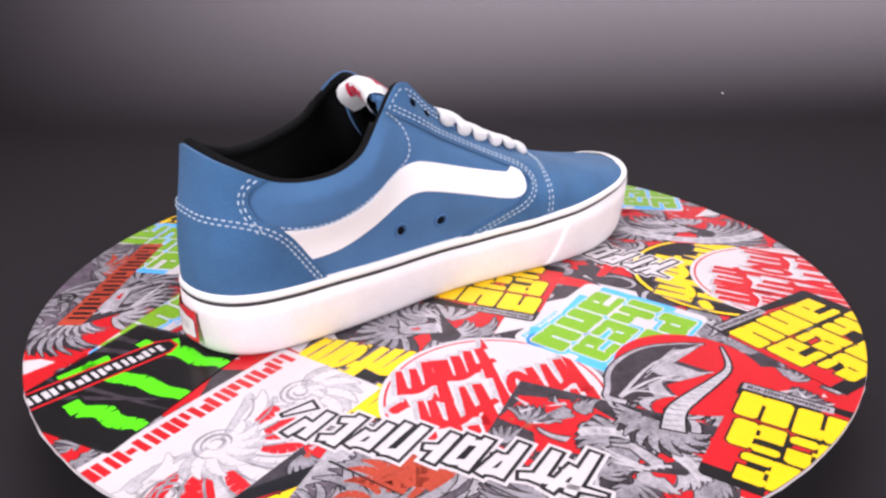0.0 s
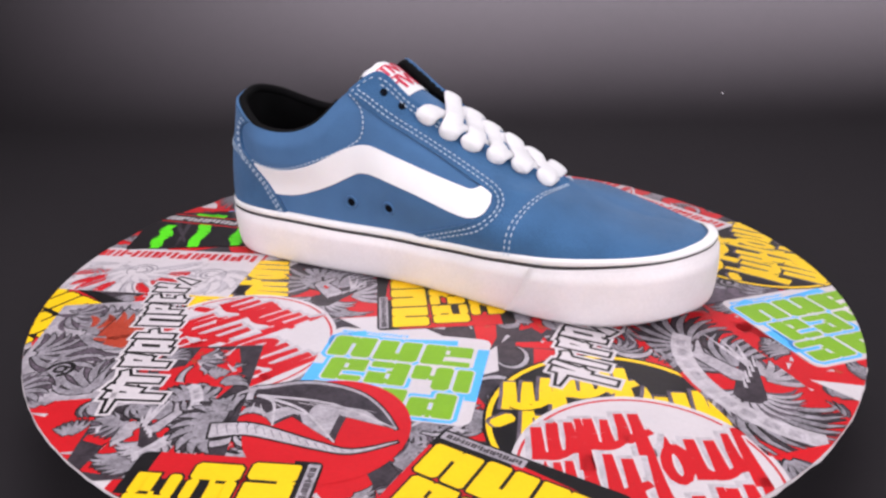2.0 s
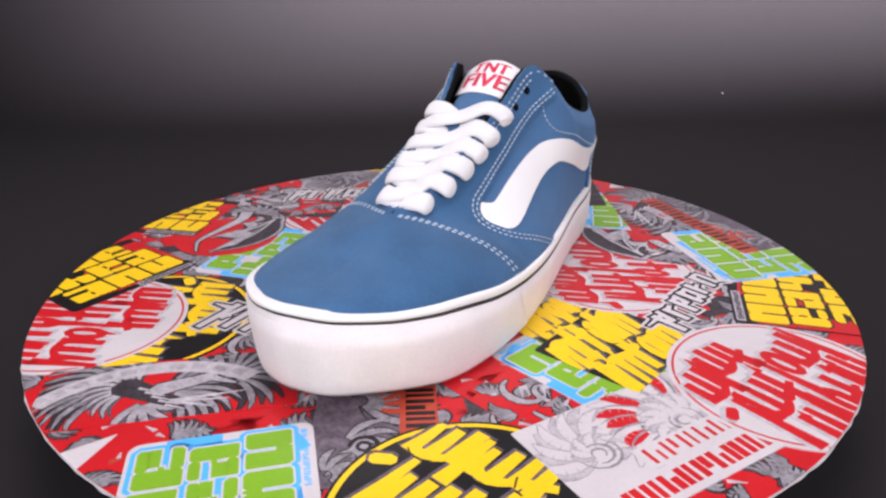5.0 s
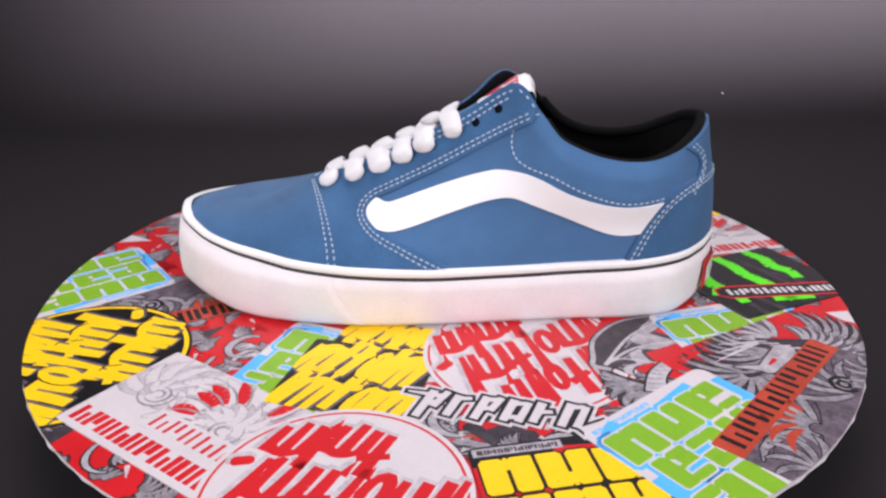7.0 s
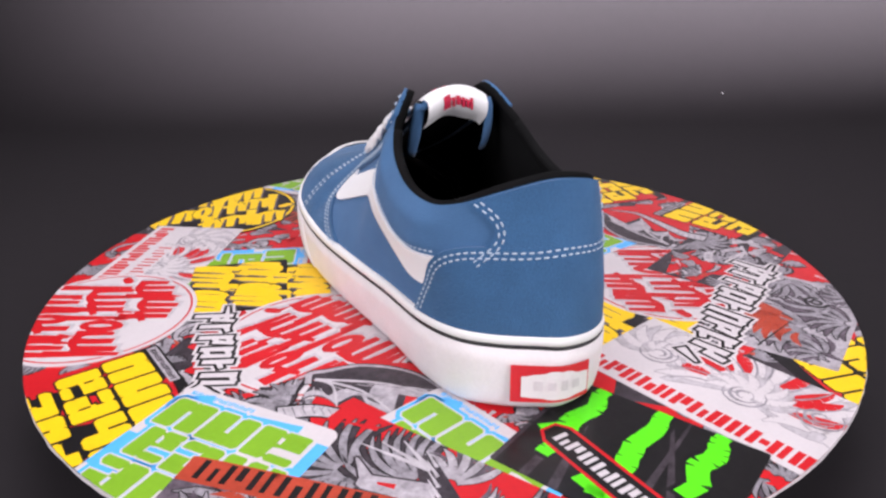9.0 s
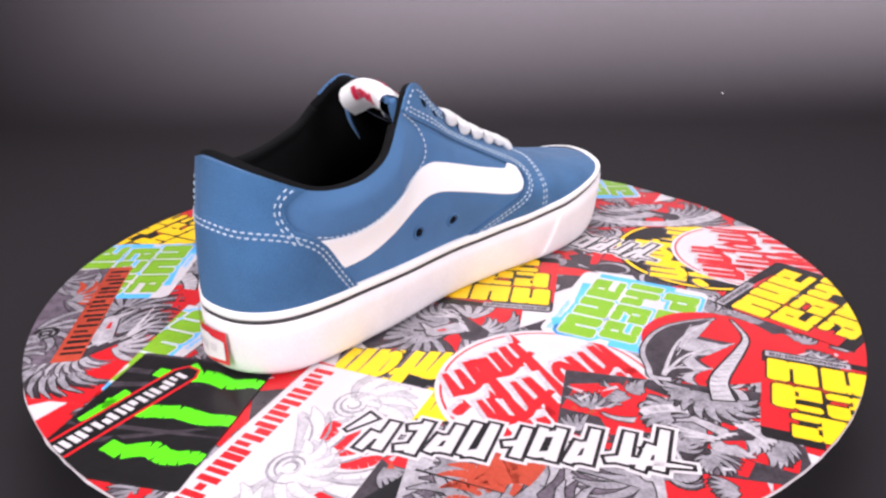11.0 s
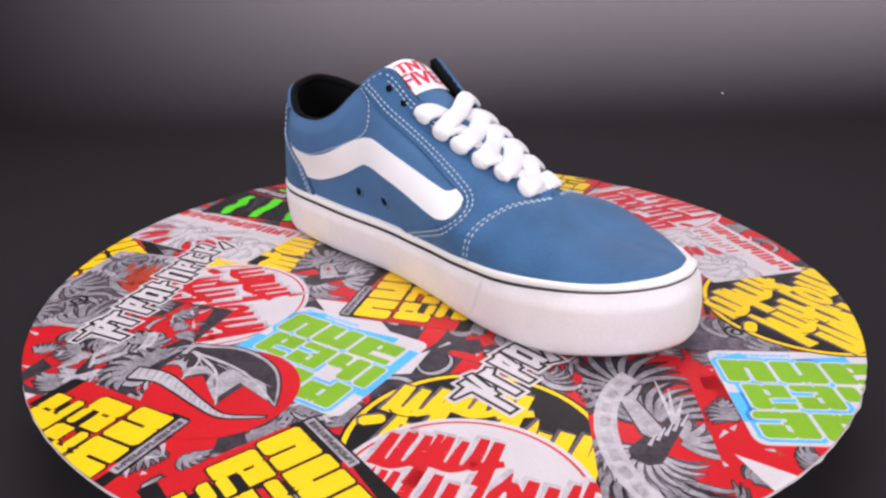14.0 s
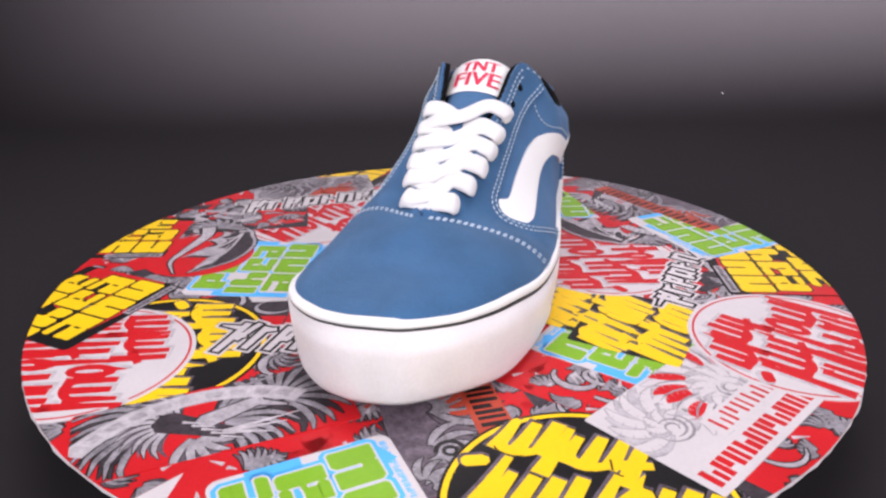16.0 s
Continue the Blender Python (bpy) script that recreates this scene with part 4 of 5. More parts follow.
def sticker(label, outline, base, layers, x, y, turn):
    """One sticker on the disc: its outline, its colour, then layers of shapes (name, colour, pieces), in millimetres; turn in degrees."""
    LEVEL[0] += 1
    z = 0.00005 + LEVEL[0] * 0.000014
    c, s = math.cos(math.radians(turn)), math.sin(math.radians(turn))

    def laid(p):
        return [(x + c * a - s * b, y + s * a + c * b) for a, b in p]

    def ccw(p):
        return p if sum(p[k - 1][0] * p[k][1] - p[k][0] * p[k - 1][1] for k in range(len(p))) > 0 else p[::-1]

    foot = None
    made = None
    laps = 0
    if outline:
        foot = clip(ccw(laid(outline)), RIM)
        bm = bmesh.new()
        top = [bm.verts.new((a / 1000, b / 1000, z)) for a, b in foot]
        low = [bm.verts.new((a / 1000, b / 1000, 0.0)) for a, b in foot]
        bm.faces.new(top)
        for k in range(len(top)):
            bm.faces.new((low[k - 1], low[k], top[k], top[k - 1]))
        made = part("sticker", bm, VINYL[base], table, label, smooth=False)
    for i, (name, colour, pieces) in enumerate(layers):
        zz = z + 0.0000012 * (i + 1)
        cut = []
        for g in pieces:
            bits = []
            for p in (g if isinstance(g, list) and isinstance(g[0], list) else [g]):
                q = clip(clip(ccw(laid(p)), RIM), foot) if foot else clip(ccw(laid(p)), RIM)
                if len(q) > 2:
                    bits.append(q)
            if bits:
                cut.append(bits)
        single = name.endswith(("_block", "_stroke")) and made is not None
        for group in (cut if single else [[q for bits in cut for q in bits]]):
            bm = bmesh.new()
            laps = (laps + 1) % 4
            joined = {}
            for k, q in enumerate(group):
                lift = zz + 0.00000024 * (laps if single else k % 4)
                if single:          # the bits of one stroke share their corners
                    vs = []
                    for a, b in q:
                        key = (round(a, 3), round(b, 3))
                        if key not in joined:
                            joined[key] = bm.verts.new((a / 1000, b / 1000, lift))
                        if joined[key] not in vs:
                            vs.append(joined[key])
                else:
                    vs = [bm.verts.new((a / 1000, b / 1000, lift)) for a, b in q]
                if len(vs) > 2 and not bm.faces.get(vs):
                    bm.faces.new(vs)
            if not bm.faces:
                bm.free()
                continue
            ob = part(name, bm, VINYL[colour], made or table, "" if made else label, smooth=False)
            if made and not single and len(group) > 1:
                ob["kind"] = "stuff"
            if not made:
                made = ob
    return made


def from_edge(px, py, a, w, h):
    """Middle and turn of a sticker from the corner and the way of its lower edge."""
    c, s = math.cos(math.radians(a)), math.sin(math.radians(a))
    return px + c * w / 2 + s * h / 2, py + s * w / 2 - c * h / 2, a + 180


def green_blocks(px, py, a, w=78, h=69):
    x, y, t = from_edge(px, py, a, w, h)
    m = 2.4
    third = (h - m - 7.5) / 3
    y0 = -h / 2 + 7.5
    groups = block_row(-w / 2 + m + 5, w / 2 - m - 1.5, y0 + third * 2, h / 2 - m, (("flag", 1), ("bowl", 1), ("shelf", 1.1)), 1.7, 1.9) + \
        block_row(-w / 2 + m + 1, w / 2 - m - 4, y0 + third, y0 + third * 2, (("solid", 0.45), ("chair", 1), ("shelf", 1), ("hook", 1)), 1.7, 1.9) + \
        block_row(-w / 2 + m + 4, w / 2 - m, y0, y0 + third, (("hook", 1.1), ("arch", 1), ("bowl", 1)), 1.7, 1.9)
    rows = flat(groups)
    blue = [stroke(-w / 2 + m, h * 0.25, -w / 2 + m, -h * 0.36, 6), stroke(-w * 0.1, h * 0.1, w * 0.06, -h * 0.02, 11), stroke(w * 0.28, -h * 0.42, w / 2, -h * 0.30, 9),
            stroke(w / 2 - 3, h * 0.3, w / 2 - 3, h * 0.0, 6), stroke(-w * 0.35, h / 2 - 3, -w * 0.1, h / 2 - 3, 5), stroke(-w * 0.3, -h * 0.4, 0, -h * 0.36, 7)]
    halves = [p for k, g in enumerate(groups) if k % 3 != 1 for p in grown(g, 2.6)]
    return sticker("white rounded sticker with green block shapes on sky blue", rounded(w, h, 5), "white",
                   [("blue_shadow", "blue", blue + halves), ("white_gap", "white", grown(rows, 0.75)), ("green_block", "green", groups), ("print_line", "blue", bars_row(w * 0.02, w / 2 - 4, -h / 2 + 3.8, 2.6, 12, 0.8))], x, y, t)


def yellow_blocks(px, py, a, w=76, h=70, pale=False):
    x, y, t = from_edge(px, py, a, w, h)
    m = 1.6
    third = (h - m - 7.0) / 3
    y0 = -h / 2 + 7.0
    groups = block_row(-w / 2 + m + 3, w / 2 - m - 9, y0 + third * 2, h / 2 - m - 1.5, (("flag", 1), ("bowl", 1), ("shelf", 1.1)), 1.5, 1.5) + \
        block_row(-w / 2 + m, w / 2 - m - 2, y0 + third, y0 + third * 2, (("solid", 0.45), ("chair", 1), ("shelf", 1), ("hook", 1)), 1.5, 1.5) + \
        block_row(-w / 2 + m + 5, w / 2 - m, y0, y0 + third, (("hook", 1.1), ("arch", 1), ("bowl", 1)), 1.5, 1.5)
    rows = flat(groups)
    red = [stroke(w / 2 - 7, h * 0.40, w / 2 - 7, -h * 0.34, 14), stroke(-w * 0.10, h * 0.13, w * 0.16, h * 0.04, 17), stroke(-w * 0.46, h * 0.46, w * 0.2, h * 0.44, 9), stroke(-w * 0.30, -h * 0.32, w * 0.08, -h * 0.36, 11),
           stroke(-w * 0.47, h * 0.3, -w * 0.44, -h * 0.1, 9), stroke(w * 0.18, -h * 0.05, w * 0.32, -h * 0.2, 13)]
    grey = [stroke(-w / 2 + 2, h * 0.25, -w / 2 + 12, h * 0.5, 9), stroke(-w * 0.05, -h * 0.1, w * 0.05, -h * 0.04, 5)] + ([stroke(-w * 0.3, 0, w * 0.3, h * 0.35, 14)] if pale else [])
    rough = [stroke(p[0][0], p[0][1] + rng.uniform(0, 9), p[0][0] + rng.uniform(-1, 5), p[0][1] + rng.uniform(-3, 3), 1.6, 0.4) for p in rows]
    return sticker("black sticker with yellow block shapes and red patches", rounded(w, h, 3), "black",
                   [("red_patch", "red", red), ("grey_patch", "silver", grey), ("outline", "black", grown(rows, 0.9) + rough), ("yellow_block", "yellow", groups),
                    ("print_strip", "silver", [stroke(w * 0.02, -h / 2 + 3.4, w / 2 - 1.5, -h / 2 + 3.4, 4.6)]), ("print_line", "dark", bars_row(w * 0.04, w / 2 - 3, -h / 2 + 3.4, 2.6, 12, 0.9))], x, y, t)


def red_brush_round(x, y, up, r=49.5):
    rows = brush_marks(-r * 0.72, r * 0.62, r * 0.48, r * 0.52, ("comb", "slash", "cross", "loop", "slash", "comb"), 5.8) + brush_marks(-r * 0.90, r * 0.84, -r * 0.03, r * 0.54, ("slash", "comb", "loop", "slash", "cross", "comb", "slash", "dot"), 5.7) + brush_marks(-r * 0.32, r * 0.66, -r * 0.54, r * 0.46, ("cross", "comb", "slash", "comb"), 5.6)
    bits = flat(rows)
    return sticker("round white sticker with a red ring and red brushed marks", circle(r), "white",
                   [("red_ring", "red", ring_strokes(r - 2.6, 1.1)), ("grey_edge", "mist", [[(a + 1.0, b - 1.0) for a, b in p] for p in grown(bits, 1.1)]), ("halo", "white", [[(a - 0.3, b + 0.3) for a, b in p] for p in grown(bits, 0.5)]), ("red_stroke", "red", rows)], x, y, up - 90)


def slits(rows):
    """Thin dark edges left between overlapping brush strokes."""
    out = []
    for g in rows[::2]:
        p = g[len(g) // 2]
        out.append(stroke(*p[0], *p[-1], 0.9, 0.3) if len(g) == 1 else stroke(*p[1], *p[2], 0.8, 0.8))
        if len(g) > 3:
            out += [stroke(*q[1], *q[2], 0.8, 0.8) for q in g[1:len(g) // 2]]
    return out


def yellow_brush_round(x, y, up, r=53):
    rows = brush_marks(-r * 0.72, r * 0.64, r * 0.47, r * 0.52, ("comb", "slash", "cross", "loop", "slash", "comb"), 6.9) + brush_marks(-r * 0.90, r * 0.86, -r * 0.03, r * 0.54, ("slash", "comb", "loop", "slash", "cross", "comb", "slash", "dot"), 6.7) + brush_marks(-r * 0.42, r * 0.70, -r * 0.53, r * 0.46, ("cross", "comb", "slash", "comb"), 6.7)
    return sticker("round black sticker with a yellow ring and yellow brushed marks", circle(r), "black",
                   [("yellow_ring", "yellow", ring_strokes(r - 2.4, 2.2)), ("grey_edge", "plum", [[(a + 0.7, b - 0.7) for a, b in p] for p in grown(flat(rows), 0.7)]), ("yellow_stroke", "yellow", rows), ("dark_slit", "black", slits(rows))], x, y, up - 90)


def yellow_brush_square(x, y, up, w=62, h=54):
    rows = brush_marks(-w * 0.45, w * 0.45, h * 0.25, h * 0.56, ("comb", "slash", "cross", "loop", "slash", "comb"), 6.0) + brush_marks(-w * 0.47, w * 0.47, -h * 0.26, h * 0.54, ("slash", "comb", "cross", "loop", "comb"), 6.0)
    return sticker("black square sticker with yellow brushed marks", rounded(w, h, 2), "black",
                   [("grey_edge", "plum", [[(a + 0.7, b - 0.7) for a, b in p] for p in grown(flat(rows), 0.7)]), ("yellow_stroke", "yellow", rows), ("dark_slit", "black", slits(rows))], x, y, up - 90)


def outline_letters(x, y, turn, length, height, n):
    """Cut-out angular marks: white with black and white edges."""
    rows = []
    cw = length / n
    for k in range(n):
        cx = -length / 2 + cw * (k + 0.5)
        hh = height * (1.0 - 0.22 * abs(math.sin(k * 1.3))) * (1 - 0.15 * k / n)
        sk = 0.14 * hh
        l, r = cx - cw * 0.26, cx + cw * 0.26
        rows.append(stroke(l - sk, -hh * 0.5, l + sk, hh * 0.5, cw * 0.30, cw * 0.34))
        if k % 3 != 1:
            rows.append(stroke(r - sk, -hh * (0.5 if k % 2 else 0.1), r + sk, hh * (0.42 if k % 2 else 0.5), cw * 0.30, cw * 0.26))
        for f in ((0.02,), (0.34,), (0.36, -0.04), (-0.34, 0.3))[k % 4]:
            rows.append(stroke(l + f * 2 * sk, hh * f, r + f * 2 * sk, hh * (f + 0.06), hh * 0.20, hh * 0.16))
    rows.append(stroke(-length / 2 - 6, height * 0.40, -length * 0.36, height * 0.30, 1.0, height * 0.18))
    rows.append(stroke(length / 2 - 3, -height * 0.50, length / 2 + 6, -height * 0.10, height * 0.20, 1.0))
    return sticker("cut-out wordmark sticker in white with black outlines", None, "white",
                   [("white_edge", "white", grown(rows, 2.9)), ("black_outline", "black", grown(rows, 1.5)), ("white_print", "white", rows)], x, y, turn)


def wing_sticker(px, py, a, w=108, h=60, double=False):
    """Pale loops of feathers round two swirls, red petals between them, and a strip of red print along the lower edge."""
    x, y, t = from_edge(px, py, a, w, h)
    cx, cy = w * 0.10, h * 0.02
    far = plume(cx, cy, -20, 200, 21, 8, w * 0.45, 6.4, 0.25) + plume(-w * 0.30, cy + 2, 10, 210, 14, 5, w * 0.30, 5.2, -0.4) + plume(w * 0.40, cy - 4, -30, 180, 13, 3, w * 0.24, 4.6, 0.5)
    near = plume(cx, cy, -10, 190, 15, 4, w * 0.20, 4.2, 0.4) + plume(-w * 0.30, cy + 2, 0, 190, 10, 3, w * 0.13, 3.6, -0.4)
    red = [f for k, f in enumerate(plume(cx, cy, 0, 180, 15, w * 0.17, w * 0.40, 6.4, 0.15)) if k % 3 != 1 and abs(k - 7) > 1]
    swirl = []
    for qx, qy, e in ((cx, cy, 1), (-w * 0.30, cy + 2, -1), (w * 0.36, cy + 8, 1)):
        for q, v in ((3.0, 1.5), (6.0, 1.8), (9.0, 1.4)):
            swirl += arc(qx, qy, q, q * 0.9, 20 * q * e, 20 * q * e + 230, v, 9, 0, 0.3)
    shade = flat([f for k, f in enumerate(plume(cx, cy, -10, 190, 24, w * 0.10, w * 0.41, 1.1, 0.3)) if k % 2])
    letters = bars_row(-w * 0.47, w * 0.47, -h / 2 + 8.0, 9.5, 12, 2.7)
    layers = feathered(far, "silver", ("mist", "white"), d=0.6) + [("red_petal", "red", flat(red)), ("shade_line", "grey", shade)] + feathered(near, "silver", ("mist", "white"), "down", 0.5) + \
        [("grey_swirl", "grey", swirl), ("strip", "white", [stroke(-w / 2, -h / 2 + 8, w / 2, -h / 2 + 8, 15)]), ("red_print", "red", letters)]
    if double:
        layers[-1] = ("red_print", "red", letters + bars_row(-w * 0.18, w * 0.40, -h / 2 + 22, 8.5, 7, 1.5))
        layers[-2] = ("strip", "white", layers[-2][2] + [stroke(-w * 0.2, -h / 2 + 22, w * 0.42, -h / 2 + 22, 12)])
    return sticker("white sticker with grey and red feathers and a line of red print", rounded(w, h, 1.0), "white", layers, x, y, t)


def claw_sticker(x, y, turn, w=82, h=66):
    claws = []
    for cx, top, low in ((-w * 0.32, 0.50, -0.28), (0.0, 0.50, -0.40), (w * 0.29, 0.50, -0.12)):
        steps = 14
        j0 = 0.0
        for k in range(steps):
            y0, y1 = h * (top + (low - top) * k / steps), h * (top + (low - top) * (k + 1.08) / steps)
            wd = 8.6 * (0.62 + 0.38 * math.sin(math.pi * (k + 2) / (steps + 3)))
            j1 = 1.5 * math.sin(k * 0.9 + cx) + rng.uniform(-0.6, 0.6)
            claws.append(stroke(cx + j0, y0, cx + j1, y1, wd, wd * rng.uniform(0.88, 1.12)))
            j0 = j1
    claws += [stroke(-w * 0.42, -h * 0.02, -w * 0.30, -h * 0.16, 9, 4), stroke(-w * 0.12, -h * 0.30, w * 0.14, -h * 0.44, 9, 3)]
    glow = grown(claws, 2.0)
    ax, ay, bx, by = -w * 0.34, -h * 0.08, w * 0.46, -h * 0.42
    oval = [("red_oval", "red", [stroke(ax, ay, bx, by, 15, 15, 0.8)]), ("oval_field", "black", [stroke(ax, ay, bx, by, 12, 12, 0.8)])]
    l = math.hypot(bx - ax, by - ay)
    c, s = (bx - ax) / l, (by - ay) / l
    print_bars = [[(ax + c * a - s * b, ay + s * a + c * b) for a, b in p] for p in bars_row(0, l, 0, 6.5, 10, 1.9)]
    return sticker("black sticker with three green claw marks and a red oval", rounded(w, h, 1.5), "black",
                   [("grey_streak", "dark", [stroke(rng.uniform(-w / 2, w / 2), -h / 2, rng.uniform(-w / 2, w / 2), h / 2, 4, 1) for k in range(5)]), ("dark_edge", "black", glow), ("green_claw_print", "lime", claws)] + oval + [("white_print", "white", print_bars)], x, y, turn)


def bird_sticker(x, y, turn, w, h, banner=True, flip=1):
    """A grey bird with spread feathers on red."""
    cx, cy = -w * 0.14 * flip, -h * 0.08
    big = max(w * 0.46, h * 0.80)
    side = (lambda a: a) if flip > 0 else (lambda a: 180 - a)
    wing = plume(cx, cy + h * 0.12, side(75), side(205), 27, 5, big, 3.0, 0.55 * flip) + plume(cx + w * 0.12 * flip, cy, side(75), side(-60), 23, 5, big * 0.85, 2.9, -0.45 * flip)
    cover = plume(cx, cy + h * 0.10, side(70), side(230), 21, 3, big * 0.55, 2.3, 0.5 * flip) + plume(cx + w * 0.06 * flip, cy - h * 0.1, side(220), side(320), 9, 3, h * 0.5, 3.4, 0.3)
    wing = plume(w * 0.24 * flip, h * 0.10, side(150), side(-70), 23, 4, big * 0.8, 3.2, -0.3 * flip) + wing
    head = [stroke(cx + w * 0.10 * flip, cy + h * 0.06, cx + w * 0.30 * flip, cy + h * 0.20, h * 0.20, h * 0.14, 0.7), stroke(cx + w * 0.28 * flip, cy + h * 0.2, cx + w * 0.40 * flip, cy + h * 0.04, h * 0.11, 1)]
    body = [stroke(cx - w * 0.04 * flip, cy + h * 0.18, cx + w * 0.20 * flip, cy - h * 0.22, h * 0.30, h * 0.14, 0.6)]
    talons = [stroke(cx + w * 0.15 * flip, cy - h * 0.15, cx + w * (0.32 + 0.06 * k) * flip, cy - h * (0.30 - 0.1 * k), 2.6, 0.5) for k in range(3)]
    talons += [stroke(cx + w * (0.02 + 0.03 * k) * flip, cy + h * (0.12 - 0.08 * k), cx + w * (0.10 + 0.03 * k) * flip, cy + h * (0.02 - 0.08 * k), 1.6, 0.4) for k in range(5)]
    eye = [stroke(cx + w * 0.2 * flip, cy + h * 0.12, cx + w * 0.26 * flip, cy + h * 0.16, 2.6, 1.2), stroke(w * 0.30 * flip, -h * 0.38, w * 0.44 * flip, -h * 0.30, 3.0, 0.6)]
    layers = feathered(wing, "black", ("dark", "grey"), d=0.5) + feathered(cover, "black", ("plum", "silver"), "down", 0.4)[1:] + [("dark_body", "dark", body + grown(head, 0.9)), ("grey_head", "silver", head), ("white_talon", "mist", talons), ("red_eye", "red", eye)]
    if banner:
        b = arc(-w * 0.06, -h * 0.55, w * 0.50, h * 0.92, 40, 150, h * 0.20, 14)
        layers = layers[:-1] + [("banner", "mist", b), ("banner_print", "silver", [q for k, q in enumerate(arc(-w * 0.06, -h * 0.55, w * 0.50, h * 0.92, 46, 144, h * 0.09, 27)) if k % 3 != 2])]
    return sticker("red sticker with a grey feathered bird", rounded(w, h, 1.5), "red", layers, x, y, turn)


def dragon_sticker(x, y, turn, r=33):
    """A grey bat wing over a red disc, with a pale tail below it and a dark scaly body beside."""
    f = r / 33
    lead = spline([(-34, 22), (-33, 30), (-26, 31), (-12, 33), (2, 29), (14, 21), (22, 9), (27, -4)], 4)
    hems = [[(27, -4), (19, 8), (9, 9), (3, -10)], [(3, -10), (-2, 4), (-12, 9), (-22, 3)], [(-22, 3), (-26, 9), (-32, 12), (-37, 10)]]
    root = (-31, 25)
    skin, shine, ribs = [], [], []
    for hem in hems:
        line = spline(hem, 4)
        for (ax, ay), (bx, by) in zip(line, line[1:]):
            skin.append([root, (ax, ay), (bx, by)])
            shine.append([(root[0] * (1 - g) + px * g, root[1] * (1 - g) + py * g) for g, px, py in ((0.62, ax, ay), (0.92, ax, ay), (0.92, bx, by), (0.62, bx, by))])
        ax, ay = hem[0]
        bend = spline([root, (root[0] * 0.5 + ax * 0.5 + 3, root[1] * 0.5 + ay * 0.5 + 5), (ax, ay)], 4)
        ribs += [stroke(*p, *q, 1.9 - 0.14 * k, 1.75 - 0.14 * k) for k, (p, q) in enumerate(zip(bend, bend[1:]))]
        for g in (0.35, 0.7):          # veins
            mx, my = line[int(g * (len(line) - 1))]
            ribs.append(stroke(root[0] * 0.55 + mx * 0.45, root[1] * 0.55 + my * 0.45, mx, my, 0.5, 0.3))
    for (ax, ay), (bx, by) in zip(lead, lead[1:]):
        skin.append([root, (ax, ay), (bx, by)])
    arm = [stroke(*p, *q, 3.0 - 0.08 * k, 2.9 - 0.08 * k) for k, (p, q) in enumerate(zip(lead, lead[1:]))]
    claw = [stroke(-33, 30, -39, 27, 2.6, 1.2), stroke(-39, 27, -40, 22, 1.4, 0.4)]
    way = spline([(-46, 2), (-32, 2), (-18, -4), (-4, -11), (10, -16), (27, -12)], 4)
    tail = [stroke(*p, *q, 9.0 - 0.43 * k, 8.6 - 0.43 * k) for k, (p, q) in enumerate(zip(way, way[1:]))]
    scales = [stroke(px - 0.6, py + 3.6 - 0.17 * k, px + 1.2, py - 3.4 + 0.17 * k, 0.7, 0.4) for k, (px, py) in enumerate(way[1:-2])]
    body = plume(-44, 4, 60, 250, 16, 3, 22, 4.0, 0.5) + plume(-40, 12, 80, 200, 12, 3, 16, 3.2, -0.4)

    def sized(polys):
        return [[(a * f, b * f) for a, b in p] for p in polys]

    disc_print = [circle(r, 48)]
    return sticker("red round print with a grey bat wing and a pale tail", None, "red",
                   [("red_disc", "red", disc_print)] + [(n, c, sized(p)) for n, c, p in feathered(body, "black", ("dark", "grey"), "scale", 0.6)] +
                   [("dark_outline", "black", sized(grown(skin, 1.0) + grown(tail, 1.0) + grown(arm, 0.8))), ("wing_skin", "dark", sized(skin)), ("light_skin", "silver", sized(shine)), ("wing_rib", "mist", sized(ribs)),
                    ("wing_arm", "silver", sized(arm + claw)), ("pale_tail", "mist", sized(tail)), ("tail_scale", "grey", sized(scales))], x, y, turn)


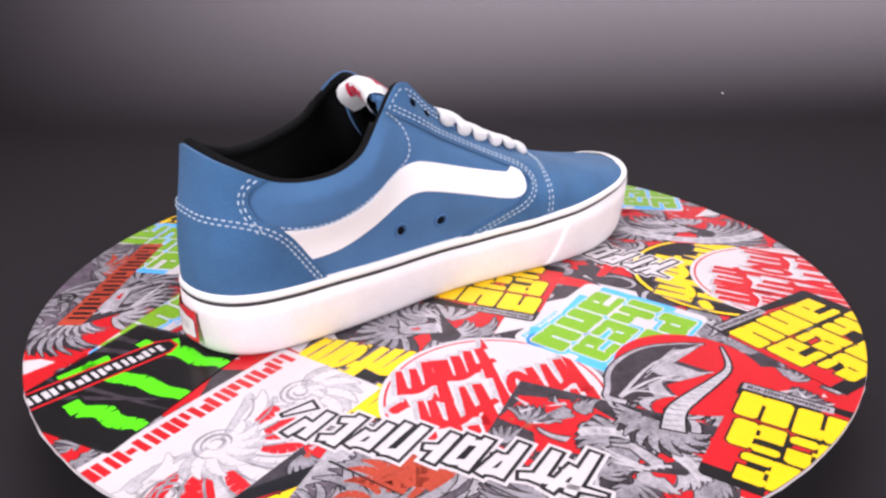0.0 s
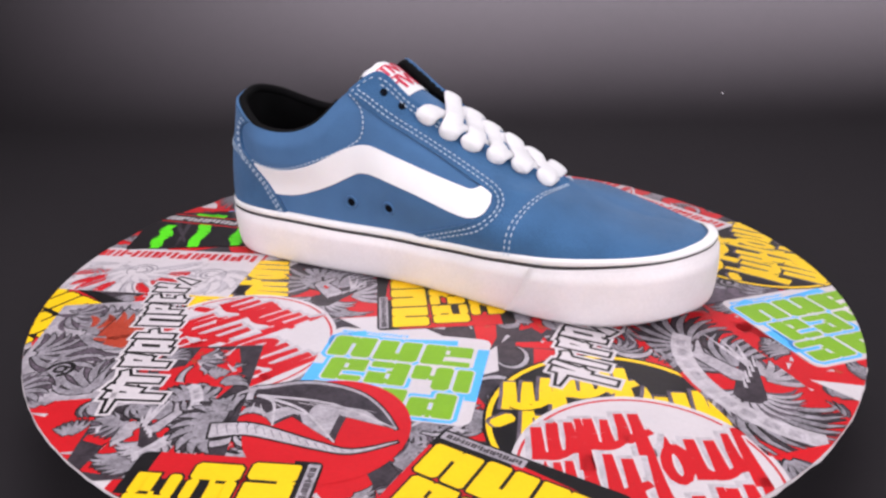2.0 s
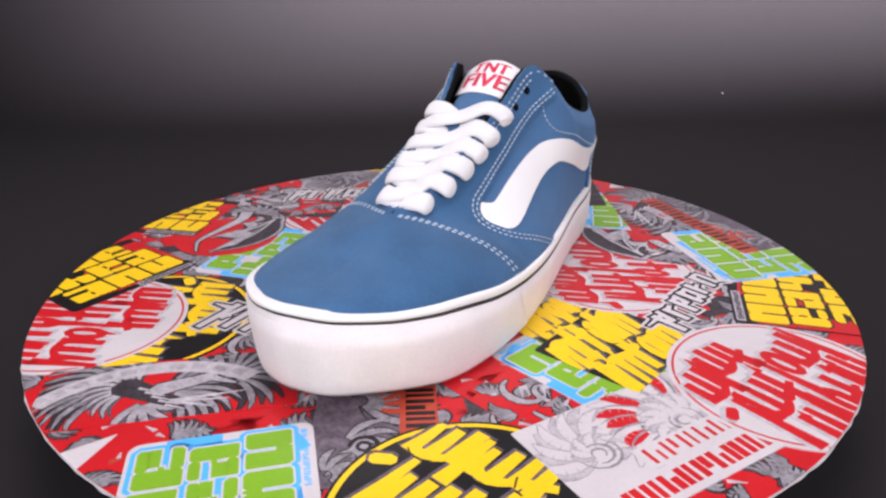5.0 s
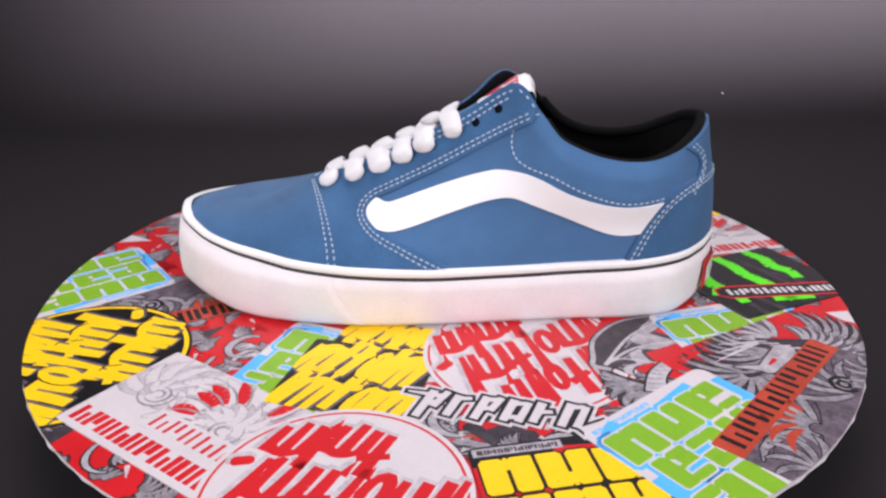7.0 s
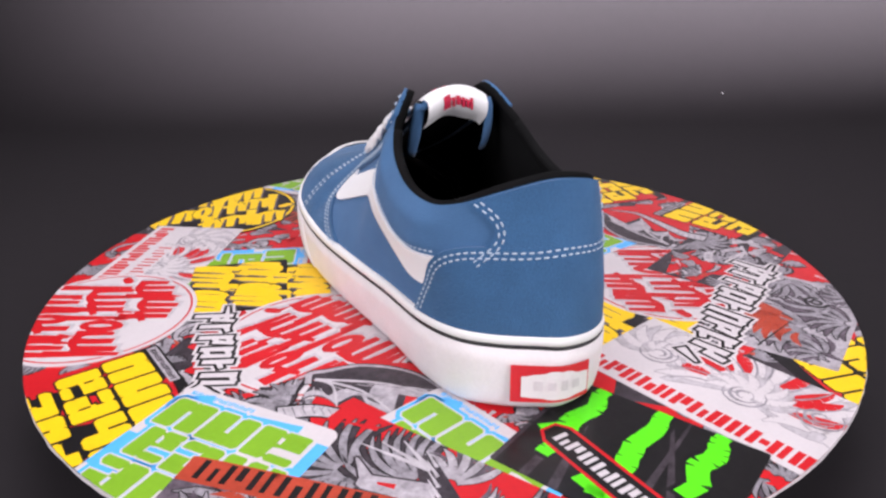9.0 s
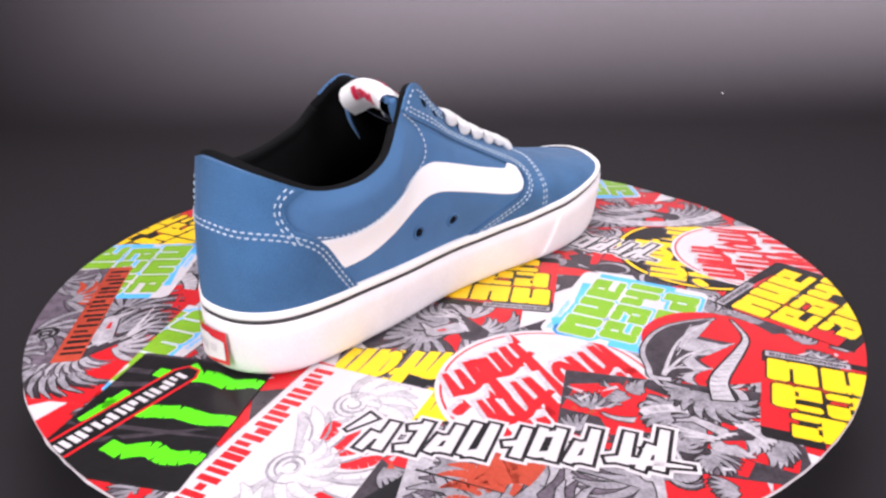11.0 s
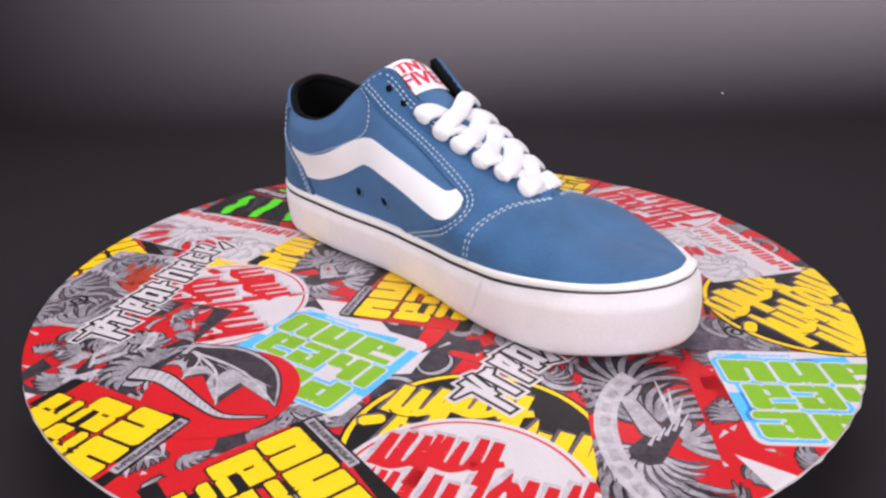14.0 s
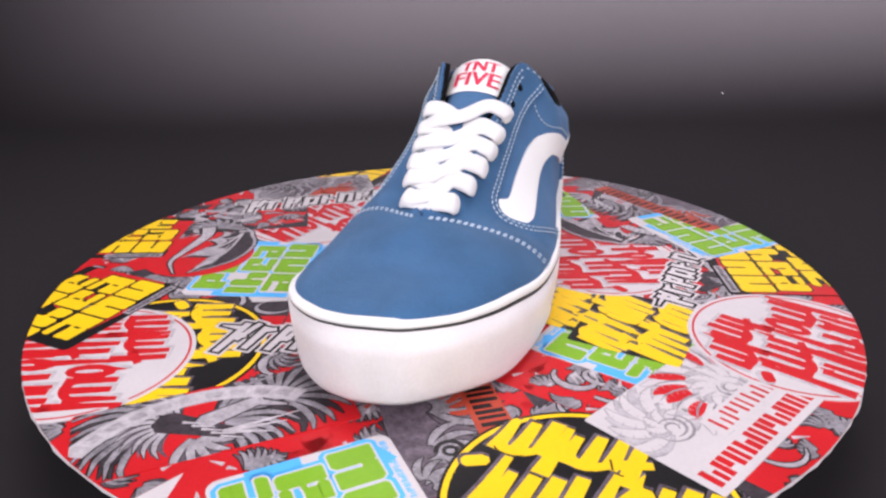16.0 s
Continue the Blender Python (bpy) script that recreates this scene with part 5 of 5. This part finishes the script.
def beast_sticker(x, y, turn, w, h, base="dark"):
    """A dark crowded picture of coils, scales and claws."""
    coils, scales = [], []
    for k in range(7):
        ax, ay = rng.uniform(-w * 0.45, w * 0.45), rng.uniform(-h * 0.45, h * 0.45)
        coils += arc(ax, ay, rng.uniform(5, 12), rng.uniform(5, 12), q := rng.uniform(0, 360), q + rng.uniform(120, 250), rng.uniform(2.5, 4.5), 9, 0, 0.3)
    for k in range(int(w * h / 300)):
        a = rng.uniform(0, 360)
        scales += plume(rng.uniform(-w * 0.45, w * 0.45), rng.uniform(-h * 0.45, h * 0.45), a, a + rng.uniform(70, 130), 11, 2, rng.uniform(10, 18), 1.9, rng.uniform(-0.7, 0.7))
    red = [stroke(rng.uniform(-w / 2, w / 2), rng.uniform(-h / 2, h / 2), rng.uniform(-w / 2, w / 2), rng.uniform(-h / 2, h / 2), rng.uniform(9, 18), 4) for k in range(12)]
    blood = [stroke(q := rng.uniform(-w * 0.45, w * 0.45), p := rng.uniform(-h * 0.45, h * 0.45), q + rng.uniform(-16, 16), p + rng.uniform(-16, 16), rng.uniform(4, 9), 1) for k in range(9)]
    claws = [stroke(q := rng.uniform(-w * 0.45, w * 0.45), p := rng.uniform(-h * 0.45, h * 0.45), q + rng.uniform(-7, 7), p + rng.uniform(-7, 7), 2.2, 0.4) for k in range(22)]
    fire = [stroke(q := rng.uniform(-w * 0.45, w * 0.45), p := rng.uniform(-h * 0.45, h * 0.45), q + rng.uniform(-6, 6), p + rng.uniform(-6, 6), 3.0, 0.6) for k in range(8)]
    return sticker("dark crowded sticker with grey coils, claws and red", rounded(w, h, 1.5), base,
                   [("red_patch", "red", red)] + feathered(scales, "black", ("plum", "grey"), "scale", 0.5) + [("blood_patch", "red", blood), ("dark_coil", "black", grown(coils, 0.7)), ("grey_coil", "silver", coils), ("claw_print", "mist", claws), ("orange_print", "orange", fire)], x, y, turn)


def mask_sticker(x, y, turn, w, h, strip=True):
    """A grey feathered mask with a black spiral eye and a brushed orange strip with dark bars."""
    fe = plume(-w * 0.15, -h * 0.15, 20, 200, 17, 4, w * 0.40, 4.2, 0.4) + plume(w * 0.2, -h * 0.25, 160, 0, 13, 4, w * 0.30, 3.6, -0.4)
    low = plume(-w * 0.38, -h * 0.35, -20, 140, 11, 3, w * 0.22, 3.0, 0.4) + plume(w * 0.42, -h * 0.35, 200, 50, 11, 3, w * 0.20, 3.0, -0.4)
    orange = flat(plume(-w * 0.12, -h * 0.12, 50, 170, 5, 9, w * 0.30, 3.6, 0.4))
    label = "grey feathered mask sticker with a brushed orange strip" if strip else "grey feathered mask sticker with orange feathers"
    if not strip:
        fe = plume(-w * 0.40, h * 0.30, -80, 60, 15, 3, w * 0.34, 3.6, 0.4) + plume(w * 0.44, h * 0.38, 130, 280, 15, 3, w * 0.34, 3.4, -0.4) + fe + plume(w * 0.05, -h * 0.45, 20, 170, 13, 3, w * 0.30, 3.2, 0.3)
    if strip:
        orange.append(stroke(-w / 2, h * 0.36, w / 2, h * 0.36, h * 0.34))
    else:
        orange += flat(plume(-w * 0.05, h * 0.05, 60, 170, 9, 6, w * 0.42, 4.6, 0.3))
    eye = ring_strokes(5.5, 2.0, 20, w * 0.22, -h * 0.08)[:15] + ring_strokes(2.5, 1.6, 12, w * 0.22, -h * 0.08)
    return sticker(label, rounded(w, h, 1.0), "plum" if strip else "silver",
                   feathered(fe, "black", ("plum", "grey"), d=0.55) + feathered(low, "black", ("plum", "grey"), "down", 0.5)[1:] + [("orange_strip", "orange", orange), ("eye", "black", eye), ("dark_print", "black", bars_row(-w * 0.46, w * 0.46, h * 0.36, h * 0.24, 9, 2.3) if strip else [stroke(-w * 0.46, h * 0.2, -w * 0.1, h * 0.05, 1.2, 0.4), stroke(w * 0.05, h * 0.42, w * 0.4, h * 0.25, 1.2, 0.4)])], x, y, turn)


# scraps of older stickers below, then the stickers from the lowest to the topmost
for k in range(12):
    a = k * 30 + 11
    beast_sticker(168 * math.cos(math.radians(a)), 168 * math.sin(math.radians(a)), a + 8 * (k % 3), 110, 104, ("red", "red", "dark")[k % 3])
beast_sticker(0, 0, 20, 150, 110, "dark")
beast_sticker(95, 30, 60, 90, 80, "dark")
beast_sticker(-95, -30, 20, 90, 80, "red")
beast_sticker(10, -110, 20, 90, 60, "dark")
beast_sticker(0, 100, 20, 90, 60, "red")
yellow_blocks(-112, -204, 30, pale=True)
mask_sticker(-8, -190, -201 + 180, 92, 50, False)
bird_sticker(-8, -66, 158, 64, 52, False)
yellow_blocks(45, -61, 157)
yellow_brush_square(-42, -108, -108)
wing_sticker(-139, -172, 55)
red_brush_round(21, -126, -62)
green_blocks(32, -77, 51)
beast_sticker(62, -160, -25, 92, 58, "dark")
bird_sticker(75, -168, -40, 60, 26, True, -1)
outline_letters(-5, -158, 163, 118, 24, 9)
dragon_sticker(108, -109, 67, 33)
yellow_brush_round(161, -8, -15)
red_brush_round(190, -18, -12)
yellow_blocks(128, -117, -34)
yellow_blocks(131, -69, 31)
bird_sticker(155, 62, -12 + 180, 108, 46, True)
outline_letters(111, 15, 142, 46, 28, 4)
mask_sticker(80, 118, 70, 80, 50)
green_blocks(104, 110, 80)
green_blocks(17, 92, 200)
yellow_brush_round(67, 184, 42)
yellow_brush_square(-36, 78, 296, 56, 40)
wing_sticker(-80, 193, 8, double=True)
yellow_brush_square(-44, 108, 296)
red_brush_round(-89, 40, 165)
dragon_sticker(-132, -12, 294, 33)
red_brush_round(-93, 162, 122)
yellow_blocks(-112, 113, -128)
outline_letters(-107, 84, -147, 70, 19, 6)
green_blocks(-113, -29, 237)
bird_sticker(-178, -36, 70, 108, 52, False)
green_blocks(-139, 77, -101)
mask_sticker(-203, -4, -92, 108, 42)
claw_sticker(-141, -109, -114)


def motions():
    """The disc and the shoe on it turn together, clockwise as seen from above."""
    ts = np.array([t for t, a in TURNS])
    an = np.array([a for t, a in TURNS])
    steps = sorted(set(ts.tolist()) | {4.5, 5.0, 5.5, 6.0, 10.5, 11.0, 11.5, 12.0, 13.0})
    rows = [(t, disc_pose(float(np.interp(t, ts, an)))) for t in steps]
    walk(table, rows)
    walk(shoe, [(t, m @ SHOE_ON_DISC) for t, m in rows])


motions()
